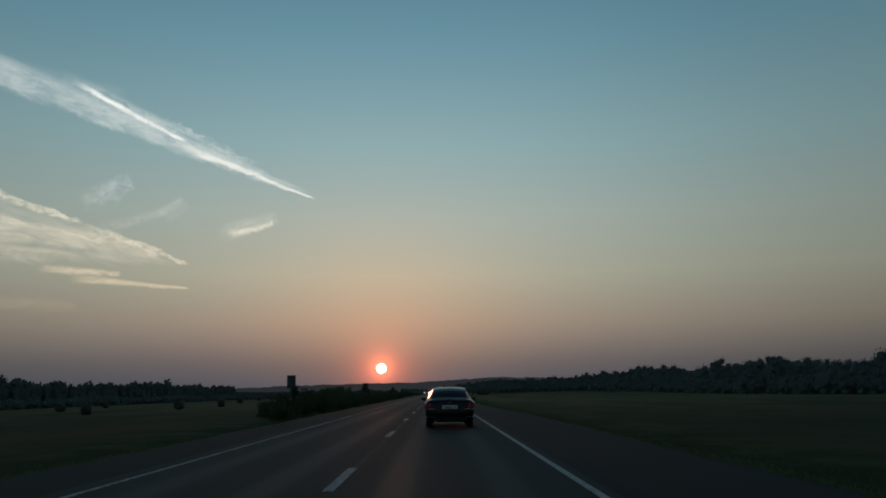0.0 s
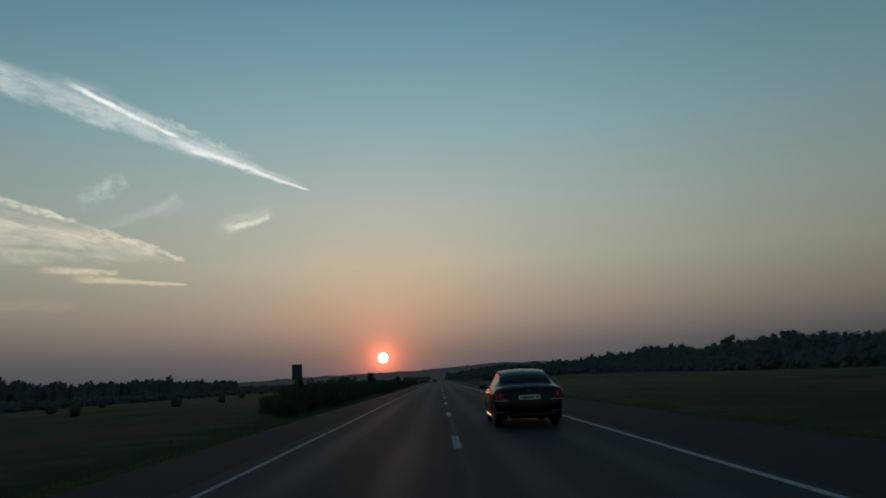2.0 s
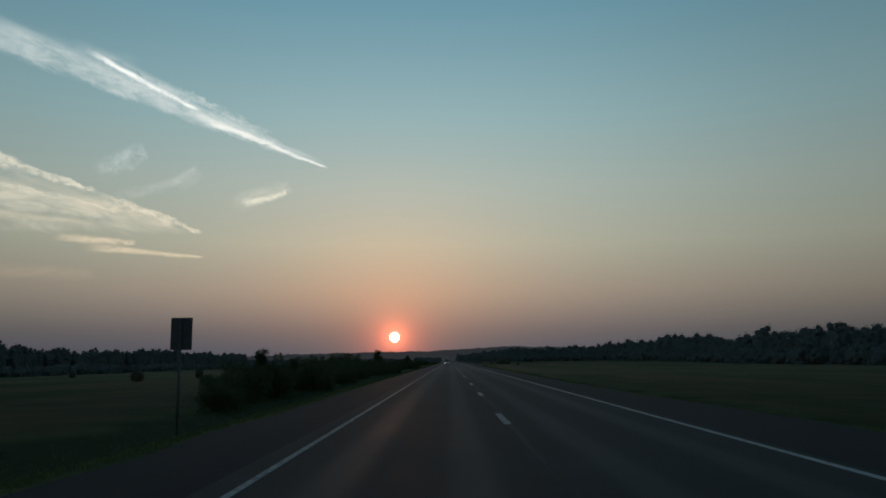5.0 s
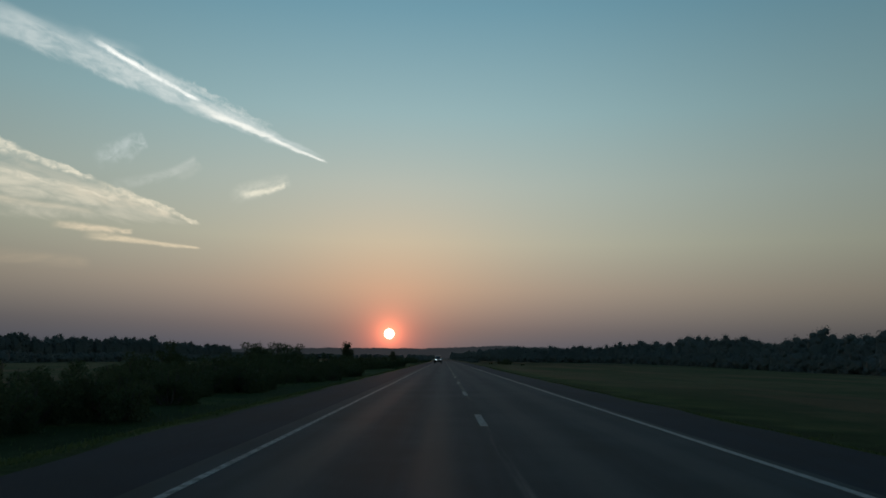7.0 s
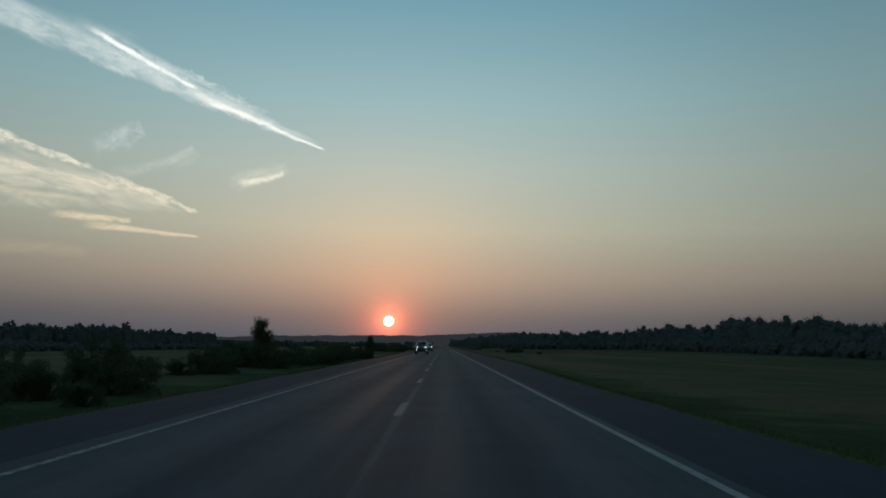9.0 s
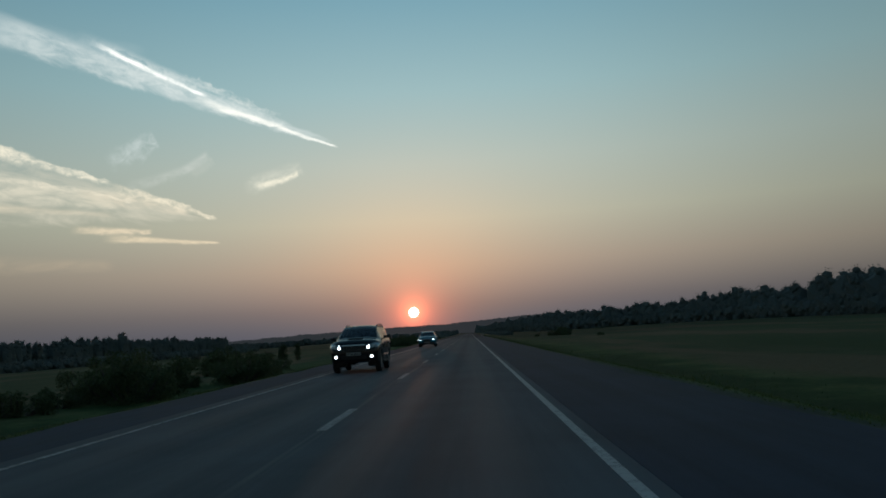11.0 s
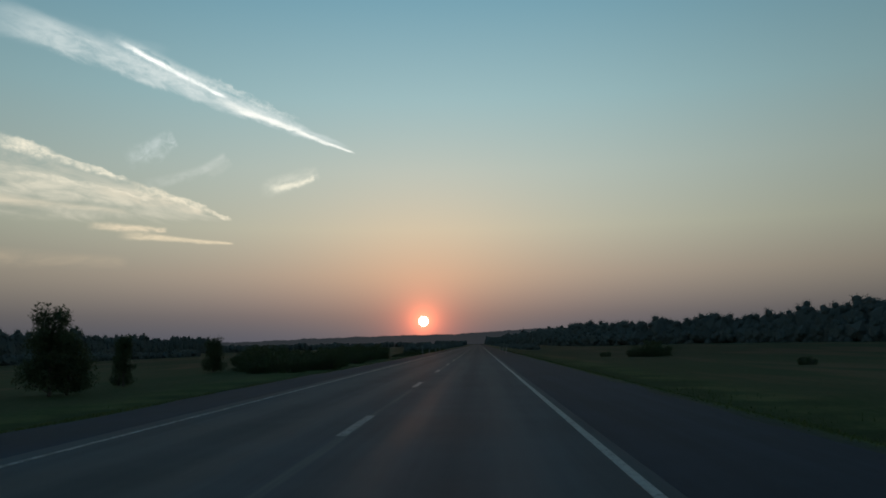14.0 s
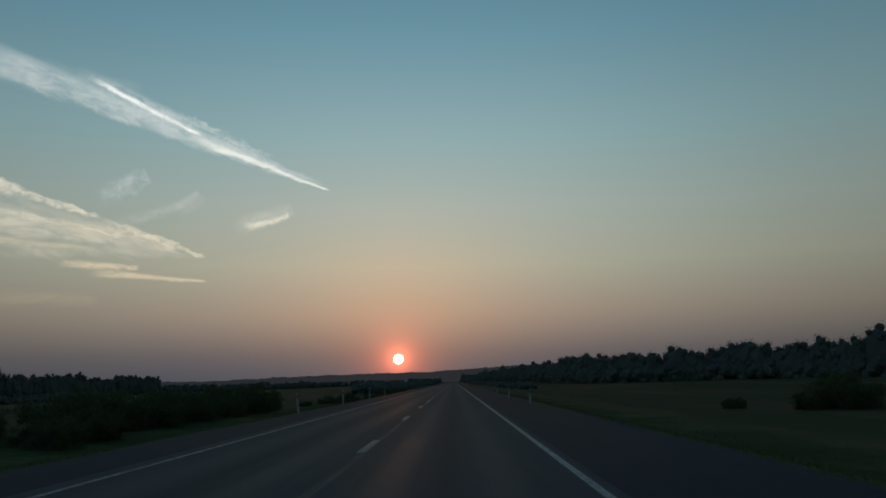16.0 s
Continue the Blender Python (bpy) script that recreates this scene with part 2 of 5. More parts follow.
def asphalt_material(name, base, tracks):
    def build(k, s, out):
        where = k.n("ShaderNodeNewGeometry").outputs["Position"]
        part = k.n("ShaderNodeSeparateXYZ")
        k.put(part.inputs[0], where)
        x, y, z = part.outputs
        grit = k.noise(where, 60.0, 3.0, 0.7)
        patch = k.noise(where, 0.35, 4.0, 0.6)
        streaks = k.noise(k.xyz(k.m("MULTIPLY", x, 2.2), k.m("MULTIPLY", y, 0.05), 0.0), 1.0, 5.0, 0.65)
        f = k.m("ADD", k.m("ADD", k.m("MULTIPLY", grit, 0.3), k.m("MULTIPLY", patch, 0.3)), k.m("MULTIPLY", streaks, 0.4))
        colour = k.mix(k.step(f, 0.36, 0.64), tuple(c * 0.72 for c in base), tuple(c * 1.3 for c in base))
        rough = k.step(f, 0.3, 0.7, 0.74, 0.9)
        # exposure drift painted into the colour: darker at both stretch ends, paler between
        road_gain = k.m("ADD", y, k.m("MULTIPLY", patch, 30.0))
        road_gain = k.m("MULTIPLY", k.step(road_gain, 60.0, 190.0, 0.72, 1.85), k.step(road_gain, 410.0, 510.0, 1.0, 0.55))
        colour = k.mix(1.0, colour, k.xyz(road_gain, road_gain, road_gain), "MULTIPLY")
        if tracks:
            # four polished wheel tracks, a dark oil strip in each lane and the worn joint beside the centre line
            a = k.m("ABSOLUTE", k.m("SUBTRACT", k.m("ABSOLUTE", x), 1.62))
            wheel = k.step(k.m("ABSOLUTE", k.m("SUBTRACT", a, 0.75)), 0.42, 0.1)
            oil = k.step(a, 0.4, 0.0)
            colour = k.mix(k.m("MULTIPLY", wheel, 0.2), colour, tuple(c * 1.45 for c in base))
            colour = k.mix(k.m("MULTIPLY", oil, k.m("MULTIPLY", streaks, 0.5)), colour, tuple(c * 0.55 for c in base))
            seam = k.step(k.m("ABSOLUTE", k.m("SUBTRACT", k.m("ADD", x, k.m("MULTIPLY", k.noise(k.xyz(0.0, k.m("MULTIPLY", y, 0.06), 0.0), 1.0, 2.0), 0.12)), 0.10)), 0.10, 0.03)
            seam = k.m("MULTIPLY", seam, k.step(streaks, 0.42, 0.62))
            colour = k.mix(k.m("MULTIPLY", seam, k.step(y, 70.0, 110.0, 0.25, 0.8)), colour, (0.17, 0.175, 0.17))
            rough = k.m("SUBTRACT", rough, k.m("MULTIPLY", wheel, 0.1))
        k.put(s["Base Color"], colour)
        k.put(s["Roughness"], rough)
        s["Specular IOR Level"].default_value = 0.07 if tracks else 0.06
        b = k.n("ShaderNodeBump")
        b.inputs["Strength"].default_value, b.inputs["Distance"].default_value = 0.5, 0.006
        k.put(b.inputs["Height"], grit)
        k.put(s["Normal"], b.outputs[0])
    return material(name, build)


def ground_material():
    def build(k, s, out):
        where = k.n("ShaderNodeNewGeometry").outputs["Position"]
        part = k.n("ShaderNodeSeparateXYZ")
        k.put(part.inputs[0], where)
        x, y, z = part.outputs
        fine, mid, wide = k.noise(where, 3.5, 5.0, 0.7), k.noise(where, 0.22, 4.0, 0.6), k.noise(where, 0.018, 3.0, 0.5)
        # mown field, rough verge grass, and the gravelly edge of the shoulder
        field = k.mix(k.step(mid, 0.35, 0.65), (0.056, 0.060, 0.028), (0.086, 0.082, 0.040))
        lush = k.m("MAXIMUM", k.step(wide, 0.46, 0.62), k.m("MULTIPLY", k.step(k.m("ADD", y, k.m("MULTIPLY", wide, 160.0)), 300.0, 400.0), 0.8))
        field = k.mix(lush, field, (0.046, 0.056, 0.024))
        # bands of dry tall grass and of fresh green lying along the road
        band = k.noise(k.xyz(k.m("MULTIPLY", x, 0.075), k.m("MULTIPLY", y, 0.011), 0.0), 1.0, 4.0, 0.6)
        field = k.mix(k.m("MULTIPLY", k.step(band, 0.50, 0.62), 0.8), field, (0.112, 0.078, 0.044))
        field = k.mix(k.m("MULTIPLY", k.step(band, 0.46, 0.36), 0.7), field, (0.036, 0.052, 0.019))
        verge = k.mix(k.step(mid, 0.35, 0.65), (0.034, 0.056, 0.017), (0.072, 0.098, 0.032))
        edge = k.m("ADD", k.m("ABSOLUTE", x), k.m("MULTIPLY", k.m("SUBTRACT", mid, 0.5), 9.0))
        ditch = k.m("MULTIPLY", k.step(edge, 8.2, 9.6), k.step(edge, 15.0, 11.5))
        verge = k.mix(k.m("MULTIPLY", ditch, 0.8), verge, (0.022, 0.036, 0.013))
        colour = k.mix(k.step(edge, 12.0, 18.0), verge, field)
        colour = k.mix(1.0, colour, k.ramp(fine, [(0.25, (0.6, 0.6, 0.6)), (0.75, (1.3, 1.3, 1.3))]), "MULTIPLY")
        rim = k.m("ADD", k.m("SUBTRACT", k.step(y, 40.0, 80.0, 6.3, 5.5), k.step(y, 190.0, 240.0, 0.0, -0.8)), k.m("MULTIPLY", k.m("LESS_THAN", x, 0.0), -20.0))
        rim = k.m("MAXIMUM", rim, 5.25)
        grit = k.m("SUBTRACT", k.m("ADD", k.m("ABSOLUTE", x), k.m("MULTIPLY", k.m("SUBTRACT", fine, 0.5), 0.9)), rim)
        colour = k.mix(k.m("MULTIPLY", k.step(grit, 1.1, 0.0), 0.85), colour, (0.040, 0.044, 0.046))
        # brightness drift put into the ground colour: dark at both ends, paler between
        ground_gain = k.m("ADD", y, k.m("MULTIPLY", mid, 60.0))
        ground_gain = k.m("MULTIPLY", k.step(ground_gain, 80.0, 240.0, 0.8, 1.5), k.step(ground_gain, 440.0, 560.0, 1.0, 0.62))
        colour = k.mix(1.0, colour, k.xyz(ground_gain, ground_gain, ground_gain), "MULTIPLY")
        k.put(s["Base Color"], colour)
        s["Roughness"].default_value, s["Specular IOR Level"].default_value = 0.95, 0.05
        b = k.n("ShaderNodeBump")
        b.inputs["Strength"].default_value, b.inputs["Distance"].default_value = 0.8, 0.12
        k.put(b.inputs["Height"], fine)
        k.put(s["Normal"], b.outputs[0])
    return material("field_and_verge", build)


def leaf_material(name, dark, light):
    def build(k, s, out):
        g = k.n("ShaderNodeNewGeometry")
        where = g.outputs["Position"]
        f = k.m("ADD", k.m("MULTIPLY", g.outputs["Random Per Island"], 0.6), k.m("MULTIPLY", k.noise(where, 0.7, 3.0), 0.4))
        k.put(s["Base Color"], k.mix(f, dark, light))
        s["Roughness"].default_value, s["Specular IOR Level"].default_value = 0.7, 0.25
        glow = k.n("ShaderNodeBsdfTranslucent")
        k.put(glow.inputs[0], k.mix(f, dark, light))
        both = k.n("ShaderNodeMixShader")
        both.inputs[0].default_value = 0.4
        k.put(both.inputs[1], s["Base Color"].node.outputs[0])
        k.put(both.inputs[2], glow.outputs[0])
        k.put(out.inputs[0], both.outputs[0])
    return material(name, build)


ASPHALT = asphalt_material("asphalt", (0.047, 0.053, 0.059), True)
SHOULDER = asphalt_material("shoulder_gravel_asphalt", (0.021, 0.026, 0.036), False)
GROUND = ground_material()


def paint_material(name, wear, white):
    """Road paint rubbed through to the asphalt; wear: how much of it is gone."""
    def build(k, s, out):
        where = k.n("ShaderNodeNewGeometry").outputs["Position"]
        worn = k.m("ADD", k.m("MULTIPLY", k.noise(where, 7.0, 5.0, 0.7), 0.6), k.m("MULTIPLY", k.noise(where, 55.0, 3.0, 0.7), 0.4))
        k.put(s["Base Color"], k.mix(k.step(worn, wear, wear + 0.16), (0.10, 0.10, 0.10), (white, white * 1.02, white * 1.02)))
        s["Roughness"].default_value = 0.75
    return material(name, build)


LINE, LINE_OLD, LINE_DASH = paint_material("worn_road_paint", 0.36, 0.36), paint_material("old_road_paint", 0.42, 0.36), paint_material("dash_road_paint", 0.40, 0.30)
LEAF_BUSH = leaf_material("willow_leaves", (0.056, 0.080, 0.038), (0.118, 0.140, 0.068))
LEAF_TREE = leaf_material("birch_leaves", (0.056, 0.078, 0.040), (0.112, 0.134, 0.070))
# distance haze is painted into the far leaves: a paler, bluer base colour
LEAF_HAZED = leaf_material("hazed_far_leaves", (0.132, 0.158, 0.148), (0.180, 0.200, 0.192))
GRASS = leaf_material("verge_grass", (0.060, 0.092, 0.034), (0.105, 0.140, 0.055))
BARK = plain("bark", (0.09, 0.075, 0.06), 0.9, spread=0.5, scale=4, bump=0.01)

# ---------------------------------------------------------------- building helpers
def mesh_of(name, verts, faces, mats, smooth=False):
    me = bpy.data.meshes.new(name)
    me.from_pydata([tuple(v) for v in verts] if not isinstance(verts, np.ndarray) else verts.tolist(), [], faces if isinstance(faces, list) else faces.tolist())
    for m in mats if isinstance(mats, (list, tuple)) else [mats]:
        me.materials.append(m)
    if smooth:
        me.polygons.foreach_set("use_smooth", [True] * len(me.polygons))
    me.update()
    return me


def piece(name, me, parent=None, label="", m=None):
    ob = new(name, me)
    if parent:
        ob.parent = parent
    if m is not None:
        ob.matrix_basis = m
    return tagged(ob, label)


def part(name, bm, mat, parent, label="", smooth=False, m=None):
    """Links a bmesh as one mesh object under a thing or a part."""
    me = bpy.data.meshes.new(name)
    bmesh.ops.recalc_face_normals(bm, faces=bm.faces)
    bm.to_mesh(me)
    bm.free()
    me.materials.append(mat)
    if smooth:
        me.polygons.foreach_set("use_smooth", [True] * len(me.polygons))
    return piece(name, me, parent, label, m)


def smoothstep(v, a, b):
    t = min(1.0, max(0.0, (v - a) / (b - a)))
    return t * t * (3 - 2 * t)


# ---------------------------------------------------------------- ground and road
def edge(x, y):
    """How far the shoulder reaches from the road's middle: narrower on the left, and beside the bushes also on the right."""
    if x < 0:
        return 5.25
    return 6.3 - 0.8 * (smoothstep(y, 40, 80) - smoothstep(y, 190, 240))


def ground_z(x, y):
    a, e = abs(x), edge(x, y)
    if a <= e - 0.2:
        return -0.10
    z = -0.10 * (1 - smoothstep(a, e - 0.2, e)) - 0.02 * smoothstep(a, e - 0.2, e)
    z -= 1.1 * smoothstep(a, e, e + 4.5)
    if x < 0:
        z -= 5.2 * smoothstep(a, 14, 360) ** 0.8
    else:
        z += (0.35 + 1.1 * smoothstep(y, 342, 572)) * smoothstep(a, 30, 110)
    if a > 7:
        z += 0.12 * smoothstep(a, 7, 12) * noise.noise(Vector((x * 0.09, y * 0.09, 3)))
    return z


def build_ground():
    xs = [0, 3, 6.1, 6.3, 6.8, 7.4, 8, 8.8, 9.6, 10.4, 11.2, 12.5, 14, 16, 19, 23, 28, 35, 44, 56, 70, 90, 120, 160, 220, 300, 420, 600, 900, 1300, 1800, 2600, 4400]
    xs = [-v for v in reversed(xs[1:])] + xs
    ys = list(range(-60, 560, 4)) + list(range(560, 900, 12)) + [900, 950, 1020, 1100, 1200, 1350, 1500, 1800, 2100, 2500, 3000, 3700, 4600]
    ys = [-4400, -3000, -2000, -1300, -800, -400, -200, -120] + ys
    verts = []
    for y in ys:
        for x in xs:
            shift = (edge(x, y) - 6.3) * smoothstep(abs(x), 3, 6.1) * (1 - smoothstep(abs(x), 11, 30))
            x += math.copysign(shift, x) if x else 0.0
            verts.append((x, y, ground_z(x, y)))
    n = len(xs)
    faces = [(j * n + i, j * n + i + 1, (j + 1) * n + i + 1, (j + 1) * n + i) for j in range(len(ys) - 1) for i in range(n - 1)]
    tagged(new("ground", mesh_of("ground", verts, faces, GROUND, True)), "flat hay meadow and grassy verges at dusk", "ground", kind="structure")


def strip(name, x0, x1, y0, y1, z, thick, mat, step=6.0, wobble=0.0, reach=None):
    """A slab along the road with bevelled sides, its top at z; reach(y): how far its outer side lies from the road's middle."""
    count = max(1, int((y1 - y0) / step))
    verts, faces = [], []
    for j in range(count + 1):
        y = y0 + (y1 - y0) * j / count
        a = x0 + wobble * noise.noise(Vector((x0, y * 0.35, 1)))
        b = x1 + wobble * noise.noise(Vector((x1, y * 0.35, 9)))
        if reach:
            a, b = (x0, b - x1 + reach(y)) if x1 > 0 else (a - x0 - reach(y), x1)
        a, b = (x0 if abs(x0) < abs(x1) else a), (x1 if abs(x1) < abs(x0) else b)
        inset = min(0.25 * thick, 0.02)
        verts += [(a, y, z - thick), (a + inset, y, z), (b - inset, y, z), (b, y, z - thick)]
    for j in range(count):
        o = j * 4
        faces += [(o + k, o + k + 1, o + k + 5, o + k + 4) for k in range(3)]
    faces += [(0, 3, 2, 1), (count * 4, count * 4 + 1, count * 4 + 2, count * 4 + 3)]
    return mesh_of(name, verts, faces, mat)


build_ground()
Y0, Y1 = -60.0, 1500.0
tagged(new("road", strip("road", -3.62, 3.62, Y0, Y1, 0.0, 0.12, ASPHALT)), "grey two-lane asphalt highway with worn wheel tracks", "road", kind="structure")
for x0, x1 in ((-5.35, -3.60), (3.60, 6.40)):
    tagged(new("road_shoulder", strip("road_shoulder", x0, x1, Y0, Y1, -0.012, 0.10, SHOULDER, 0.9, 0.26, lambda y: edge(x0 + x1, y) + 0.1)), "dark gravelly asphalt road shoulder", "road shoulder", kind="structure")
for x, worn in ((-3.22, LINE_OLD), (3.38, LINE)):
    half = 0.045 if x < 0 else 0.055
    tagged(new("edge_line", strip("edge_line", x - half, x + half, Y0, Y1, 0.006, 0.005, worn)), "worn white solid road edge line", "road marking", kind="structure")
DASH = strip("centre_dash", -0.075, 0.075, 0.0, 3.2, 0.006, 0.005, LINE_DASH, 0.5, 0.01)
PITCH = 12.665
starts = [y for y in (38.0 + PITCH * j for j in range(-7, 4)) if y < 84] + [146.5 + PITCH * j for j in range(-4, 45)]
for y in starts:
    dash = new("centre_dash", DASH)
    dash.matrix_basis = pose(0, y, 0)
    tagged(dash, "worn white centre line dash on asphalt", "road marking", "centre line dashes", "structure")


# ---------------------------------------------------------------- plants
def leaves(rng, centres, radii, count, size, flat=0.8):
    """Vertices and faces of many small leaf blades that fill round clumps."""
    centres, radii = np.asarray(centres, float), np.asarray(radii, float)
    pick = rng.choice(len(centres), count, p=radii ** 2 / (radii ** 2).sum())
    way = rng.normal(size=(count, 3))
    way /= np.linalg.norm(way, axis=1)[:, None]
    reach = rng.uniform(0.35, 1.0, count) ** 0.6 * (1 + 0.12 * rng.normal(size=count))
    spot = centres[pick] + way * (radii[pick] * reach)[:, None] * np.array([1, 1, flat])
    a = rng.normal(size=(count, 3))
    a /= np.linalg.norm(a, axis=1)[:, None]
    b = np.cross(a, rng.normal(size=(count, 3)))
    b /= np.linalg.norm(b, axis=1)[:, None]
    s = size * rng.uniform(0.6, 1.4, count)[:, None]
    verts = np.stack([spot - a * s, spot + b * s * 0.5, spot + a * s, spot - b * s * 0.5], 1).reshape(-1, 3)
    faces = np.arange(count * 4).reshape(-1, 4)
    return verts, faces


def limb(verts, faces, a, b, r0, r1, sides=6, bend=None):
    """A tapered branch from a to b, appended to the lists."""
    a, b = Vector(a), Vector(b)
    mid = (a + b) / 2 + Vector(bend or (0, 0, 0))
    base = len(verts)
    for t, c, r in ((0, a, r0), (1, mid, (r0 + r1) / 2), (2, b, r1)):
        d = ((mid - a), (b - a), (b - mid))[t].normalized()
        side = d.orthogonal().normalized()
        other = d.cross(side)
        for k in range(sides):
            w = 2 * math.pi * k / sides
            verts.append(tuple(c + side * math.cos(w) * r + other * math.sin(w) * r))
    for t in range(2):
        for k in range(sides):
            i, j = base + t * sides + k, base + t * sides + (k + 1) % sides
            faces.append((i, j, j + sides, i + sides))
    faces.append(tuple(range(base + 2 * sides, base + 3 * sides)))


def make_bush(seed, height, width, count, size, label, upright=0.0, name="bush", category="bush"):
    """A bush: stems that fan out from the root and leafy clumps at their ends."""
    rng = np.random.default_rng(seed)
    root = new(name)
    tagged(root, label, category)
    sv, sf, centres, radii = [], [], [], []
    stems = int(9 + width * 2)
    for k in range(stems):
        w = rng.uniform(0, 2 * math.pi)
        r = width / 2 * math.sqrt(rng.uniform(0, 1)) * (0.85 - 0.45 * upright)
        top = height * (0.95 - 0.5 * (r / (width / 2)) ** 2) * rng.uniform(0.62, 0.98)
        end = (r * math.cos(w), r * math.sin(w), top)
        limb(sv, sf, (end[0] * 0.25, end[1] * 0.25, -0.15), end, 0.035 + 0.01 * height, 0.008, 5, (end[0] * 0.15, end[1] * 0.15, 0))
        for j in range(4):
            t = rng.uniform(0.28, 1.0)
            s = rng.uniform(0.13, 0.26) * (height + width) / 4
            centres.append((end[0] * (0.8 + 0.2 * t) + rng.normal() * 0.12 * width / 3, end[1] * (0.8 + 0.2 * t) + rng.normal() * 0.12 * width / 3, max(s * 0.5, top * t - s * 0.4)))
            radii.append(s)
        skirt = rng.uniform(0.12, 0.2) * (height + width) / 4
        centres.append((end[0] * 1.08, end[1] * 1.08, skirt * 0.45))
        radii.append(skirt)
        if rng.uniform() < 0.3:
            centres.append((end[0], end[1], top))
            radii.append(0.13 * height)
    piece("stem", mesh_of("stem", sv, sf, BARK), root)
    v, f = leaves(rng, centres, radii, count, size)
    v[:, 2] = np.maximum(v[:, 2], -0.05)
    piece("crown", mesh_of("crown", v, f, LEAF_BUSH), root)
    return root


def make_tree(seed, height, width, count, size, label, name="tree"):
    """A small tree: tapered trunk, limbs, and an uneven crown with gaps."""
    rng = np.random.default_rng(seed)
    root = new(name)
    tagged(root, label, "tree")
    sv, sf, centres, radii = [], [], [], []
    limb(sv, sf, (0, 0, -0.2), (rng.normal() * 0.1, rng.normal() * 0.1, height * 0.93), 0.028 * height, 0.01, 8, (rng.normal() * 0.06, rng.normal() * 0.06, 0))
    for k in range(34):
        t = rng.uniform(0.03, 0.95)
        w = rng.uniform(0, 2 * math.pi)
        r = width / 2 * (1.08 - t) ** 0.55 * rng.uniform(0.5, 1.0)
        end = (r * math.cos(w), r * math.sin(w), min(height, height * t + r * 0.55))
        limb(sv, sf, (0, 0, height * t * 0.8), end, 0.008 * height, 0.006, 5)
        for q in (0.55, 0.8, 1.0):
            s = rng.uniform(0.10, 0.20) * width
            centres.append((end[0] * q, end[1] * q, height * t * 0.8 + (end[2] - height * t * 0.8) * q + rng.normal() * 0.1))
            radii.append(s)
    piece("trunk", mesh_of("trunk", sv, sf, BARK), root)
    v, f = leaves(rng, centres, radii, count, size, 0.9)
    piece("crown", mesh_of("crown", v, f, LEAF_TREE), root)
    return root


def crown_shape(t):
    """The width of a crown by its height from 0 to 1."""
    return min(1.0, (t + 0.12) / 0.2) ** 0.5 * max(0.0, 1 - t ** 2.3) ** 0.55


GOLD = (1 + 5 ** 0.5) / 2
BALL_V = np.array([(a, b * GOLD, 0) for a in (-1, 1) for b in (-1, 1)] + [(0, a, b * GOLD) for a in (-1, 1) for b in (-1, 1)] + [(b * GOLD, 0, a) for a in (-1, 1) for b in (-1, 1)]) / (1 + GOLD ** 2) ** 0.5
BALL_F = np.array([(i, j, k) for i in range(12) for j in range(i + 1, 12) for k in range(j + 1, 12)
                   if max(np.linalg.norm(BALL_V[p] - BALL_V[q]) for p, q in ((i, j), (j, k), (i, k))) < 1.1])
BALL_F = np.array([f if np.dot(np.cross(BALL_V[f[1]] - BALL_V[f[0]], BALL_V[f[2]] - BALL_V[f[0]]), BALL_V[f[0]]) > 0 else f[::-1] for f in BALL_F])


